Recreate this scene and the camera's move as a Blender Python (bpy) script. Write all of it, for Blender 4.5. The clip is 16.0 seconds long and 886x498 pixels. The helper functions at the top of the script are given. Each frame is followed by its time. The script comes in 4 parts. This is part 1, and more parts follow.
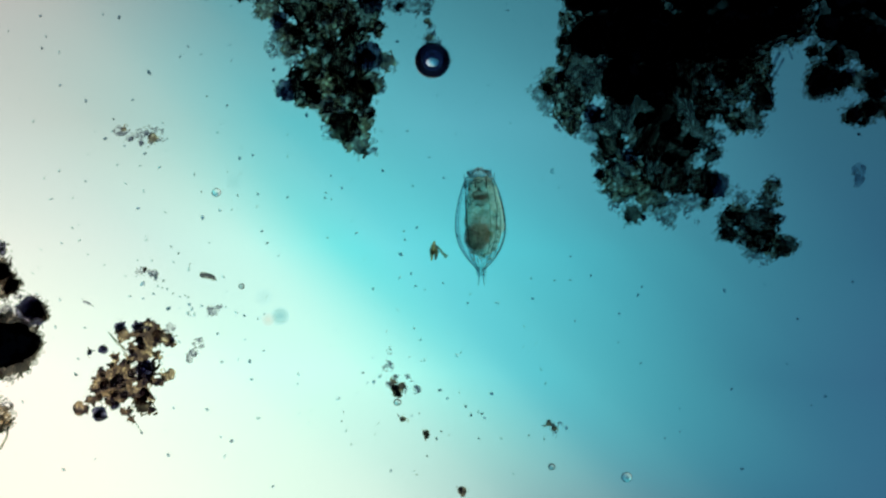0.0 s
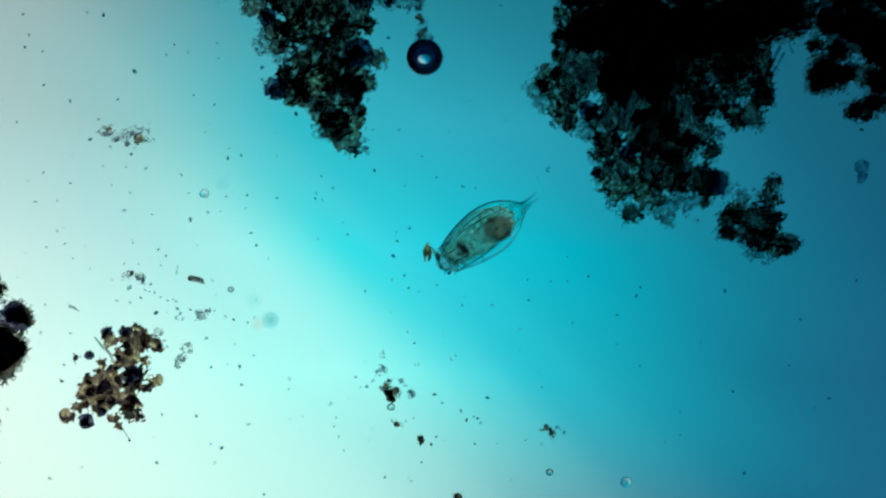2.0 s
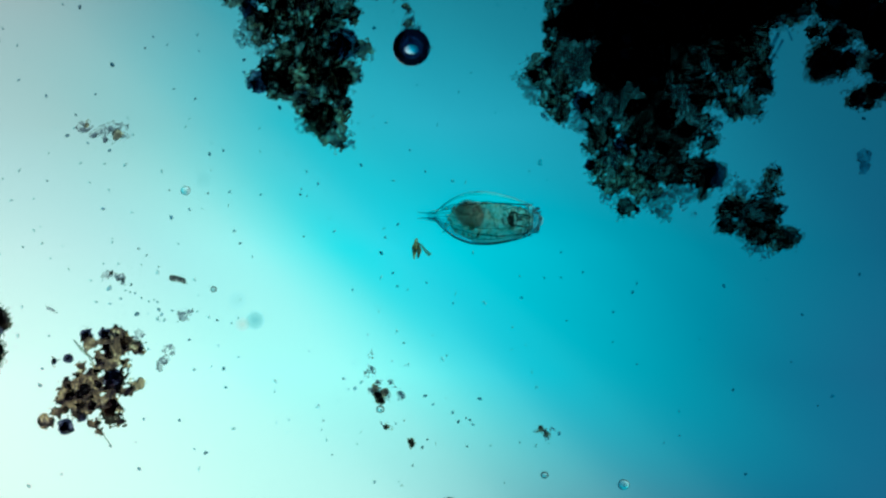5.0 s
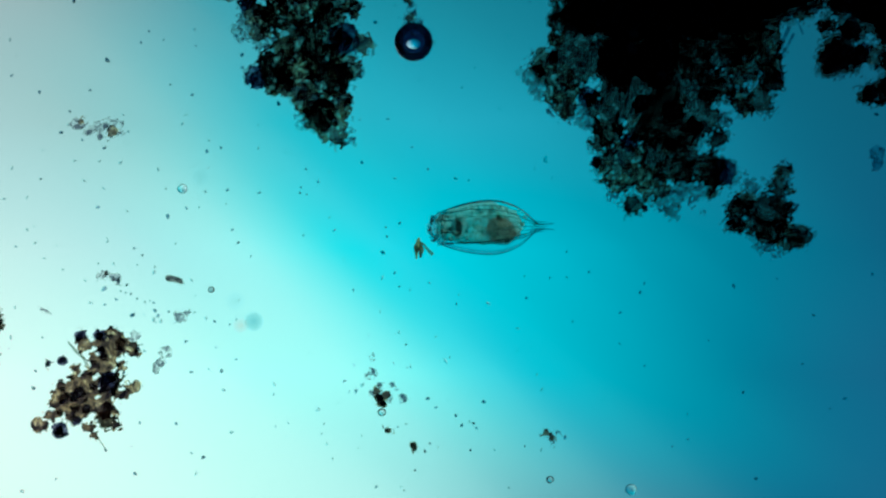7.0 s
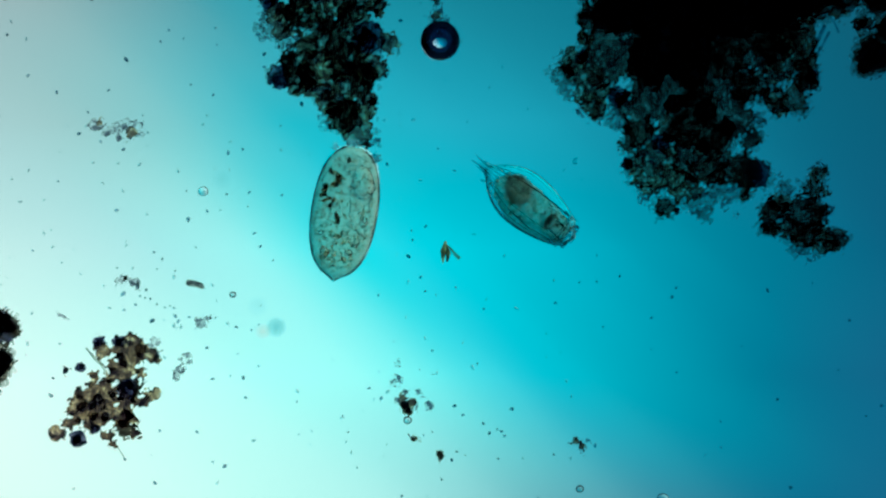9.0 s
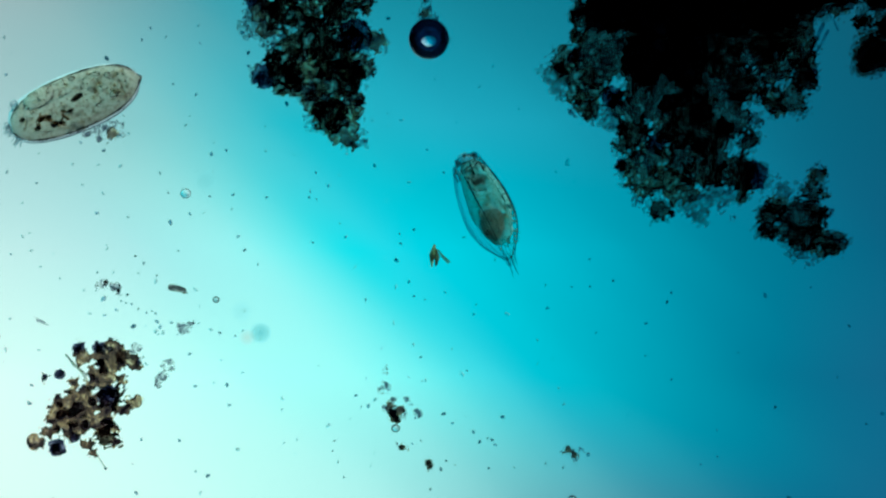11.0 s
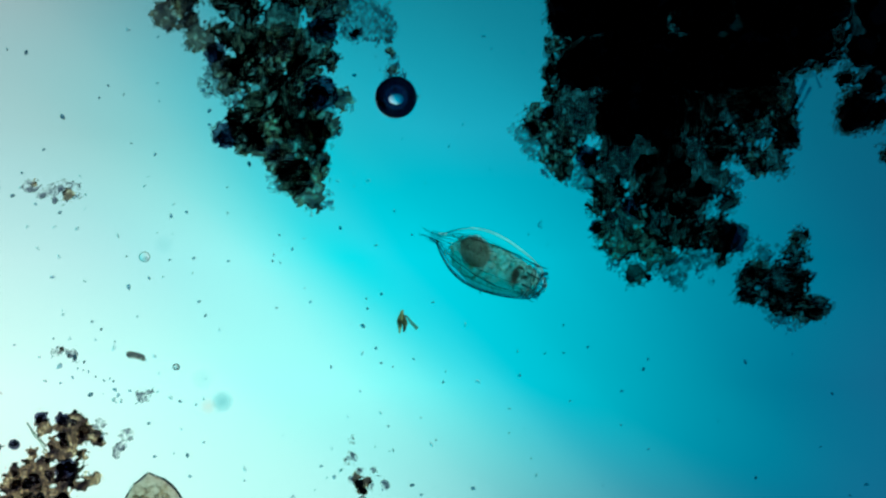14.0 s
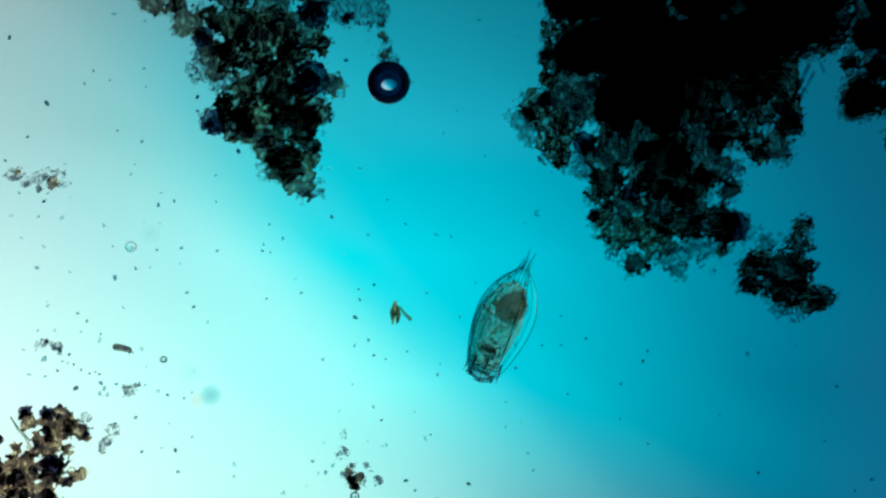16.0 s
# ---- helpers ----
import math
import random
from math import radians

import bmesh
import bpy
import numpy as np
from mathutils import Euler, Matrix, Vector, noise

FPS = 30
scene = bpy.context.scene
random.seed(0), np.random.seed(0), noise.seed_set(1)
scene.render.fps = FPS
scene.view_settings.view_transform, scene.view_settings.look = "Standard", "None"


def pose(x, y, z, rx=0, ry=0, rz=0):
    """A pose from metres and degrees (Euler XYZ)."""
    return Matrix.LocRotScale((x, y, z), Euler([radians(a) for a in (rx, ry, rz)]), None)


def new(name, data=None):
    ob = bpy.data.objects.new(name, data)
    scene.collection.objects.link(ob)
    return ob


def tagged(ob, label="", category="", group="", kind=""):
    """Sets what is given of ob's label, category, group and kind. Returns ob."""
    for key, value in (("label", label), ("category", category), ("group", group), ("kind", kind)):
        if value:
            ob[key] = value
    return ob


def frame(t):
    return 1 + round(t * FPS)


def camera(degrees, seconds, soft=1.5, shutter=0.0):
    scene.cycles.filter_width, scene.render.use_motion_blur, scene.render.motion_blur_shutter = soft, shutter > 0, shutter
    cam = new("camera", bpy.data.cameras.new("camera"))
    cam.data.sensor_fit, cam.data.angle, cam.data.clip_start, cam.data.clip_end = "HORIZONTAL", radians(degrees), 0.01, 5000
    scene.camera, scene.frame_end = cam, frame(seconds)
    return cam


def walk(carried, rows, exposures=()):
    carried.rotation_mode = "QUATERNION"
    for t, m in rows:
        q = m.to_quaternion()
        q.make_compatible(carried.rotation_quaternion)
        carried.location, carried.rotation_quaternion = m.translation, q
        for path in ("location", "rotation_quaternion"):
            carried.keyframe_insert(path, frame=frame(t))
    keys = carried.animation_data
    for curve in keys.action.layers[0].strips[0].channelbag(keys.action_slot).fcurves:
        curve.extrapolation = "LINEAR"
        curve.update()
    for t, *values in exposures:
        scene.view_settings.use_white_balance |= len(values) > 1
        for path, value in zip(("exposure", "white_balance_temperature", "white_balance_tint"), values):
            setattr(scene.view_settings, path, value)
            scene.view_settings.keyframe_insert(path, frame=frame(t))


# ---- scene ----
# A drop of pond water under a microscope, built at 1000 : 1 (a millimetre of the slide is a metre here).
import collections
import itertools

DEGREES = 40.0
HEIGHT = 2.154      # the eye's height over the slide at which the slide ruler counts thousandths
cam = camera(DEGREES, 16.0, soft=2.5)
# seconds, x, y, height, turn
EYES = [
    (0, -0.0202, 0.0030, 2.2409, 0.85),
    (0.5, -0.0157, 0.0046, 2.2304, 0.47),
    (1, -0.0152, 0.0017, 2.2123, 0.52),
    (1.5, -0.0132, 0.0027, 2.2018, 0.51),
    (2, -0.0088, 0.0049, 2.1891, 0.47),
    (2.5, -0.0042, 0.0052, 2.1770, 0.16),
    (3, -0.0021, 0.0021, 2.1639, 0.00),
    (3.5, -0.0000, -0.0000, 2.1541, -0.00),
    (4, 0.0022, -0.0018, 2.1439, -0.05),
    (6.5, 0.0175, -0.0000, 2.0833, -0.04),
    (7, 0.0045, -0.0023, 2.0713, -0.09),
    (7.2, -0.0251, -0.0002, 2.0660, -0.09),
    (7.4, -0.0505, 0.0010, 2.0607, -0.09),
    (7.5, -0.0546, 0.0019, 2.0581, -0.09),
    (8, -0.0454, 0.0041, 2.0453, -0.11),
    (8.5, -0.0416, 0.0040, 2.0345, -0.13),
    (11, -0.0225, 0.0101, 1.9706, -0.13),
    (11.5, -0.0156, 0.0196, 1.9593, -0.14),
    (11.6, -0.0139, 0.0228, 1.9567, -0.13),
    (11.8, 0.0152, 0.0480, 1.9515, -0.12),
    (11.9, 0.0172, 0.0732, 1.9489, -0.11),
    (12, 0.0179, 0.1009, 1.9463, -0.11),
    (12.5, 0.0177, 0.1103, 1.9363, -0.13),
    (13, 0.0210, 0.1099, 1.9276, -0.16),
    (13.5, 0.0236, 0.1097, 1.9135, -0.16),
    (14, 0.0273, 0.1118, 1.9014, -0.17),
    (14.5, 0.0298, 0.1127, 1.8902, -0.22),
    (15, 0.0320, 0.1093, 1.8784, -0.24),
    (15.5, 0.0339, 0.1022, 1.8669, -0.25),
    (16, 0.0360, 0.0955, 1.8537, -0.24),
]
# the recording camera settles its brightness and colour in the first two seconds
EXPOSURES = [(0.0, 0.14, 7250, -52), (0.5, 0.14, 7250, -52), (1.0, -0.2, 6000, -63), (1.5, -0.13, 5550, -71), (2.0, -0.03, 5450, -74), (3.5, 0.0, 5275, -76), (8.0, 0.0, 5100, -78), (13.0, 0.0, 5040, -79), (16.0, 0.05, 5000, -80)]
walk(cam, [(t, pose(x, y, z, 0, 0, turn)) for t, x, y, z, turn in EYES], EXPOSURES)

# ---- light: the lamp field far below the stage, and a dark room ----
world = bpy.data.worlds.new("dark_room")
scene.world = world
world.use_nodes = True
world.node_tree.nodes["Background"].inputs[0].default_value = (0.06, 0.09, 0.40, 1)
world.node_tree.nodes["Background"].inputs[1].default_value = 0.11


def linear(r, g, b):
    return tuple(((c / 255 + 0.055) / 1.055) ** 2.4 if c > 10 else c / 255 / 12.92 for c in (r, g, b)) + (1,)


def nodes_of(name):
    m = bpy.data.materials.new(name)
    m.use_nodes = True
    t = m.node_tree
    t.nodes.clear()
    out = t.nodes.new("ShaderNodeOutputMaterial")
    return m, t, out


def math_node(t, op, a, b=None):
    n = t.nodes.new("ShaderNodeMath")
    n.operation = op
    for k, v in enumerate((a, b)):
        if v is None:
            continue
        if isinstance(v, (int, float)):
            n.inputs[k].default_value = v
        else:
            t.links.new(v, n.inputs[k])
    return n.outputs[0]


def ramp(t, factor, stops, smooth="CARDINAL"):
    n = t.nodes.new("ShaderNodeValToRGB")
    n.color_ramp.interpolation = smooth
    while len(n.color_ramp.elements) < len(stops):
        n.color_ramp.elements.new(0.5)
    for e, (place, colour) in zip(n.color_ramp.elements, stops):
        e.position = place
    for e, (place, colour) in zip(n.color_ramp.elements, stops):
        e.position, e.color = place, colour
    t.links.new(factor, n.inputs[0])
    return n.outputs[0]


def mix_colour(t, factor, a, b, blend="MIX"):
    n = t.nodes.new("ShaderNodeMix")
    n.data_type, n.blend_type = "RGBA", blend
    for k, v in ((0, factor), (6, a), (7, b)):
        if isinstance(v, (int, float, tuple)):
            n.inputs[k].default_value = v
        else:
            t.links.new(v, n.inputs[k])
    return n.outputs[2]


LAMP_Z = -14.0
LAMP_UNIT = 0.00746


def lamp_material():
    """The glow of the lamp field: white to one side, cyan in the middle, slate blue to the other, with a slanting edge between."""
    m, t, out = nodes_of("lamp_glow")
    place = t.nodes.new("ShaderNodeTexCoord").outputs["Object"]
    split = t.nodes.new("ShaderNodeSeparateXYZ")
    t.links.new(place, split.inputs[0])
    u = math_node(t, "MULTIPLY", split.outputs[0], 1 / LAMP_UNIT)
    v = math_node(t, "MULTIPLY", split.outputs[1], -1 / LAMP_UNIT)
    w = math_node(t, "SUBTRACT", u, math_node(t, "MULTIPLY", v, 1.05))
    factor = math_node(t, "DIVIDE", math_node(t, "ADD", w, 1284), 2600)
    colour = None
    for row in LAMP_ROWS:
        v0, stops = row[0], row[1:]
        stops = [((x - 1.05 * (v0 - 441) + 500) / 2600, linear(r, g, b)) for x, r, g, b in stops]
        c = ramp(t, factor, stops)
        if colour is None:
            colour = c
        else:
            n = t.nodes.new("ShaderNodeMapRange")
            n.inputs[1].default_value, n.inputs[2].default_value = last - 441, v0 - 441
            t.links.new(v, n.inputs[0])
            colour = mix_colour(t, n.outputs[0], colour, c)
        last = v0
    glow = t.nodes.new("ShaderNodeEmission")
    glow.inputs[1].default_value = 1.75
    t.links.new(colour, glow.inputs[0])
    t.links.new(glow.outputs[0], out.inputs[0])
    return m


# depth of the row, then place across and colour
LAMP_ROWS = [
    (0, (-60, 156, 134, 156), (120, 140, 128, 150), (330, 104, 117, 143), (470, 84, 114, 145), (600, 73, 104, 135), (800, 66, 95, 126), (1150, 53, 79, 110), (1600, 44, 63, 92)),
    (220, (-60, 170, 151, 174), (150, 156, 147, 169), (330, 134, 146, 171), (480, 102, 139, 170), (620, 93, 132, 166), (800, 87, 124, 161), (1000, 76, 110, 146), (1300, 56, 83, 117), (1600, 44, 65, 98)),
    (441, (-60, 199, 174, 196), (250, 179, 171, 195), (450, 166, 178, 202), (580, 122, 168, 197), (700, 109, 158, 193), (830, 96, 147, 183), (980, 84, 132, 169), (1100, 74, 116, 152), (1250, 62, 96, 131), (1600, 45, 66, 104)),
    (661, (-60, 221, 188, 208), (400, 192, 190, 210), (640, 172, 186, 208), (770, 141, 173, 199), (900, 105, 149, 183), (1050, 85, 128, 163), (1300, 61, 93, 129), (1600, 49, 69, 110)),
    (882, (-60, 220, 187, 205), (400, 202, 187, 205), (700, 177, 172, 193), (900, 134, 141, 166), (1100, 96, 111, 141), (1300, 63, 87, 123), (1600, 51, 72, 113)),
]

# ---- materials ----


def seen_through(name, stops, scale=60.0, solid=0.08, detail=6.0, island=0.0, roughness=0.6, stretch=(1, 1, 1), scatter=0.0, bend=1.45, cloudy=0.8):
    """Stained, cloudy living matter that light passes: a tint that varies with a fine grain, and a little solid stuff."""
    m, t, out = nodes_of(name)
    place = t.nodes.new("ShaderNodeTexCoord").outputs["Object"]
    mapped = t.nodes.new("ShaderNodeMapping")
    mapped.inputs[3].default_value = stretch
    t.links.new(place, mapped.inputs[0])
    fine = t.nodes.new("ShaderNodeTexNoise")
    fine.inputs["Scale"].default_value, fine.inputs["Detail"].default_value = scale, detail
    t.links.new(mapped.outputs[0], fine.inputs[0])
    broad = t.nodes.new("ShaderNodeTexNoise")
    broad.inputs["Scale"].default_value, broad.inputs["Detail"].default_value = scale * 0.22, 2.0
    t.links.new(mapped.outputs[0], broad.inputs[0])
    value = math_node(t, "ADD", math_node(t, "MULTIPLY", fine.outputs[0], 0.65), math_node(t, "MULTIPLY", broad.outputs[0], 0.35))
    if island:
        each = t.nodes.new("ShaderNodeNewGeometry").outputs["Random Per Island"]
        value = math_node(t, "ADD", math_node(t, "MULTIPLY", value, 1 - island), math_node(t, "MULTIPLY", each, island))
    colour = ramp(t, value, stops, "LINEAR")
    clear = t.nodes.new("ShaderNodeBsdfTransparent")
    body = t.nodes.new("ShaderNodeBsdfPrincipled")
    body.inputs["Roughness"].default_value = roughness
    t.links.new(colour, clear.inputs[0])
    t.links.new(colour, body.inputs["Base Color"])
    passing = clear.outputs[0]
    if scatter:
        cloud = t.nodes.new("ShaderNodeBsdfRefraction")
        cloud.inputs["IOR"].default_value, cloud.inputs["Roughness"].default_value = bend, cloudy
        t.links.new(colour, cloud.inputs[0])
        relief = t.nodes.new("ShaderNodeBump")
        relief.inputs["Strength"].default_value, relief.inputs["Distance"].default_value = 0.5, 0.2 / scale
        t.links.new(fine.outputs[0], relief.inputs["Height"])
        t.links.new(relief.outputs[0], cloud.inputs["Normal"])
        some = t.nodes.new("ShaderNodeMixShader")
        some.inputs[0].default_value = scatter
        t.links.new(clear.outputs[0], some.inputs[1])
        t.links.new(cloud.outputs[0], some.inputs[2])
        passing = some.outputs[0]
    both = t.nodes.new("ShaderNodeMixShader")
    both.inputs[0].default_value = solid
    t.links.new(passing, both.inputs[1])
    t.links.new(body.outputs[0], both.inputs[2])
    t.links.new(both.outputs[0], out.inputs[0])
    return m


def humus(name, stops, scale=46.0, solid=0.006, fine=0.16):
    """Half-rotted plant matter with light behind it: dense and thin places a few cells wide, broken up by fibres and grain."""
    m, t, out = nodes_of(name)
    place = t.nodes.new("ShaderNodeTexCoord").outputs["Object"]
    value = None
    for size, share, stretch, turn in ((1.0, 0.62 - fine, (1, 1, 0.2), 0.3), (2.4, 0.38, (1.3, 0.75, 0.2), 0.8), (6.5, fine, (1.3, 0.7, 0.3), 0.8)):
        mapped = t.nodes.new("ShaderNodeMapping")
        mapped.inputs[2].default_value = (0, 0, turn)
        mapped.inputs[3].default_value = stretch
        t.links.new(place, mapped.inputs[0])
        grain = t.nodes.new("ShaderNodeTexNoise")
        grain.inputs["Scale"].default_value, grain.inputs["Detail"].default_value = scale * size, 2.0
        t.links.new(mapped.outputs[0], grain.inputs[0])
        some = math_node(t, "MULTIPLY", grain.outputs[0], share)
        value = some if value is None else math_node(t, "ADD", value, some)
    colour = ramp(t, value, stops, "EASE")
    clear = t.nodes.new("ShaderNodeBsdfTransparent")
    body = t.nodes.new("ShaderNodeBsdfPrincipled")
    body.inputs["Roughness"].default_value = 0.8
    t.links.new(colour, clear.inputs[0])
    t.links.new(colour, body.inputs["Base Color"])
    both = t.nodes.new("ShaderNodeMixShader")
    both.inputs[0].default_value = solid
    t.links.new(clear.outputs[0], both.inputs[1])
    t.links.new(body.outputs[0], both.inputs[2])
    t.links.new(both.outputs[0], out.inputs[0])
    return m


def bending(name, stops, ior, roughness=0.0, by_object=False, bump=0.0, scale=90.0, mirror=0.0):
    """Clear or stained matter that bends light: grains, bubbles and shells in water."""
    m, t, out = nodes_of(name)
    if by_object:
        each = t.nodes.new("ShaderNodeObjectInfo").outputs["Random"]
    else:
        each = t.nodes.new("ShaderNodeNewGeometry").outputs["Random Per Island"]
    colour = ramp(t, each, stops, "LINEAR")
    bend = t.nodes.new("ShaderNodeBsdfGlass" if mirror else "ShaderNodeBsdfRefraction")
    bend.inputs["IOR"].default_value, bend.inputs["Roughness"].default_value = ior, roughness
    t.links.new(colour, bend.inputs[0])
    if bump:
        grain = t.nodes.new("ShaderNodeTexNoise")
        grain.inputs["Scale"].default_value = scale
        t.links.new(t.nodes.new("ShaderNodeTexCoord").outputs["Object"], grain.inputs[0])
        relief = t.nodes.new("ShaderNodeBump")
        relief.inputs["Strength"].default_value, relief.inputs["Distance"].default_value = bump, 0.004
        t.links.new(grain.outputs[0], relief.inputs["Height"])
        t.links.new(relief.outputs[0], bend.inputs["Normal"])
    shader = bend.outputs[0]
    if mirror:
        passing = t.nodes.new("ShaderNodeBsdfRefraction")
        passing.inputs["IOR"].default_value = ior
        t.links.new(colour, passing.inputs[0])
        both = t.nodes.new("ShaderNodeMixShader")
        both.inputs[0].default_value = mirror
        t.links.new(passing.outputs[0], both.inputs[1])
        t.links.new(shader, both.inputs[2])
        shader = both.outputs[0]
    t.links.new(shader, out.inputs[0])
    return m


def solid(name, stops, scale=120.0, roughness=0.9):
    m, t, out = nodes_of(name)
    grain = t.nodes.new("ShaderNodeTexNoise")
    grain.inputs["Scale"].default_value, grain.inputs["Detail"].default_value = scale, 8.0
    t.links.new(t.nodes.new("ShaderNodeTexCoord").outputs["Object"], grain.inputs[0])
    colour = ramp(t, grain.outputs[0], stops, "LINEAR")
    body = t.nodes.new("ShaderNodeBsdfPrincipled")
    body.inputs["Roughness"].default_value = roughness
    t.links.new(colour, body.inputs["Base Color"])
    relief = t.nodes.new("ShaderNodeBump")
    relief.inputs["Strength"].default_value, relief.inputs["Distance"].default_value = 0.5, 0.003
    t.links.new(grain.outputs[0], relief.inputs["Height"])
    t.links.new(relief.outputs[0], body.inputs["Normal"])
    t.links.new(body.outputs[0], out.inputs[0])
    return m


def glass_material():
    m, t, out = nodes_of("slide_glass")
    g = t.nodes.new("ShaderNodeBsdfGlass")
    g.inputs["IOR"].default_value, g.inputs["Roughness"].default_value = 1.2, 0.0
    t.links.new(g.outputs[0], out.inputs[0])
    return m


def smudge_material():
    """An out of focus droplet: blur is painted as a tint fading to its rim."""
    m, t, out = nodes_of("soft_droplet")
    place = t.nodes.new("ShaderNodeTexCoord").outputs["Object"]
    ball = t.nodes.new("ShaderNodeVectorMath")
    ball.operation = "LENGTH"
    flat = t.nodes.new("ShaderNodeVectorMath")
    flat.operation = "MULTIPLY"
    flat.inputs[1].default_value = (1, 1, 0)
    t.links.new(place, flat.inputs[0])
    t.links.new(flat.outputs[0], ball.inputs[0])
    colour = ramp(t, ball.outputs["Value"], [(0.0, (0.72, 0.80, 0.84, 1)), (0.45, (0.82, 0.88, 0.90, 1)), (1.0, (1, 1, 1, 1))], "EASE")
    clear = t.nodes.new("ShaderNodeBsdfTransparent")
    t.links.new(colour, clear.inputs[0])
    t.links.new(clear.outputs[0], out.inputs[0])
    return m


def grey(v, warm=0.0, a=1):
    return (min(1, v * (1 + warm)), v, max(0, v * (1 - warm)), a)


LAMP = lamp_material()
GLASS = glass_material()
DARK = solid("dark_humus", scale=3.0, stops=[(0.3, (0.010, 0.008, 0.006, 1)), (0.6, (0.035, 0.026, 0.016, 1)), (0.8, (0.06, 0.05, 0.03, 1))])
MURK = humus("murky_humus", [(0.405, (0.03, 0.03, 0.04, 1)), (0.47, (0.11, 0.10, 0.09, 1)), (0.53, (0.30, 0.265, 0.225, 1)), (0.61, (0.70, 0.64, 0.55, 1))], fine=0.23)
GLOOM = humus("dark_fibre", [(0.41, (0.14, 0.14, 0.18, 1)), (0.49, (0.34, 0.32, 0.32, 1)), (0.57, (0.74, 0.70, 0.66, 1))], 80)
TAN = humus("tan_humus", [(0.40, (0.05, 0.045, 0.07, 1)), (0.455, (0.22, 0.18, 0.19, 1)), (0.505, (0.44, 0.36, 0.31, 1)), (0.55, (0.70, 0.61, 0.47, 1)), (0.60, (0.96, 0.92, 0.82, 1))], 52)
PALE = humus("pale_humus", [(0.42, (0.32, 0.32, 0.38, 1)), (0.47, (0.60, 0.59, 0.62, 1)), (0.52, (0.90, 0.89, 0.88, 1)), (0.57, (1.0, 1.0, 1.0, 1))], 90)
CRUMB = seen_through("brown_crumb", [(0.12, (0.22, 0.19, 0.20, 1)), (0.32, (0.42, 0.36, 0.32, 1)), (0.52, (0.60, 0.54, 0.46, 1)), (0.72, (0.76, 0.70, 0.62, 1)), (0.88, (0.44, 0.44, 0.52, 1))], 120, 0.01, island=0.8)
LIGHT = seen_through("pale_crumb", [(0.15, (0.42, 0.43, 0.50, 1)), (0.4, (0.66, 0.66, 0.68, 1)), (0.6, (0.84, 0.83, 0.82, 1)), (0.85, (0.56, 0.58, 0.66, 1))], 120, 0.01, island=0.8)
FILM = humus("grey_film", [(0.42, (0.52, 0.55, 0.62, 1)), (0.5, (0.66, 0.69, 0.74, 1)), (0.58, (0.82, 0.84, 0.87, 1))], 40)
SOOT = humus("sooty_humus", [(0.405, (0.03, 0.03, 0.035, 1)), (0.47, (0.12, 0.108, 0.095, 1)), (0.53, (0.32, 0.285, 0.245, 1)), (0.61, (0.72, 0.66, 0.58, 1))], fine=0.23)
FEN = humus("fen_humus", [(0.40, (0.05, 0.05, 0.06, 1)), (0.455, (0.19, 0.168, 0.145, 1)), (0.505, (0.40, 0.35, 0.29, 1)), (0.55, (0.64, 0.57, 0.46, 1)), (0.60, (0.94, 0.90, 0.80, 1))], 52, fine=0.2)
HAZEL = humus("hazel_humus", [(0.405, (0.10, 0.09, 0.095, 1)), (0.47, (0.21, 0.185, 0.16, 1)), (0.53, (0.35, 0.31, 0.26, 1)), (0.61, (0.66, 0.60, 0.50, 1))], fine=0.23)
MOSS = humus("mossy_humus", [(0.40, (0.12, 0.10, 0.12, 1)), (0.455, (0.25, 0.21, 0.21, 1)), (0.505, (0.43, 0.36, 0.305, 1)), (0.55, (0.64, 0.56, 0.44, 1)), (0.60, (0.92, 0.87, 0.76, 1))], 52, fine=0.2)
UMBER = humus("umber_humus", [(0.40, (0.06, 0.05, 0.08, 1)), (0.455, (0.20, 0.16, 0.165, 1)), (0.505, (0.36, 0.29, 0.245, 1)), (0.55, (0.55, 0.46, 0.34, 1)), (0.60, (0.90, 0.84, 0.72, 1))], 56, fine=0.19)
# pale tint of the added sheets that stand in for out of focus edges
EDGE_VEIL = humus("edge_blur_tint", [(0.42, (0.68, 0.68, 0.67, 1)), (0.5, (0.82, 0.82, 0.81, 1)), (0.58, (0.94, 0.94, 0.93, 1))], 60, fine=0.25)
# dark humus; blue of scattered light and colour fringes put into its tint
INK = humus("blue_black_humus", [(0.41, (0.06, 0.06, 0.11, 1)), (0.5, (0.18, 0.18, 0.27, 1)), (0.58, (0.48, 0.46, 0.54, 1))], 70)
SPECK = bending("speck_grain", [(0.0, (0.28, 0.36, 0.44, 1)), (0.5, (0.46, 0.54, 0.62, 1)), (1.0, (0.66, 0.72, 0.78, 1))], 1.05, 0.0, by_object=True)
FAINT = bending("faint_speck", [(0.0, (0.70, 0.76, 0.78, 1)), (1.0, (0.85, 0.88, 0.90, 1))], 1.05, 0.0, by_object=True)
AIR = bending("air_bubble", [(0.0, (0.70, 0.76, 0.86, 1)), (1.0, (0.70, 0.76, 0.86, 1))], 0.6, mirror=0.3)
CLEAR = bending("clear_cell", [(0.0, (0.93, 0.95, 0.95, 1)), (1.0, (0.96, 0.97, 0.97, 1))], 1.07)
THREAD = bending("clear_thread", [(0.0, (0.60, 0.60, 0.52, 1)), (1.0, (0.75, 0.75, 0.68, 1))], 1.16)
SMUDGE = smudge_material()
RUST = seen_through("rusty_shard", [(0.40, (0.20, 0.16, 0.12, 1)), (0.48, (0.55, 0.45, 0.29, 1)), (0.56, (0.90, 0.78, 0.52, 1)), (0.62, (0.34, 0.27, 0.19, 1))], 110, 0.05, scatter=0.4, bend=1.3)

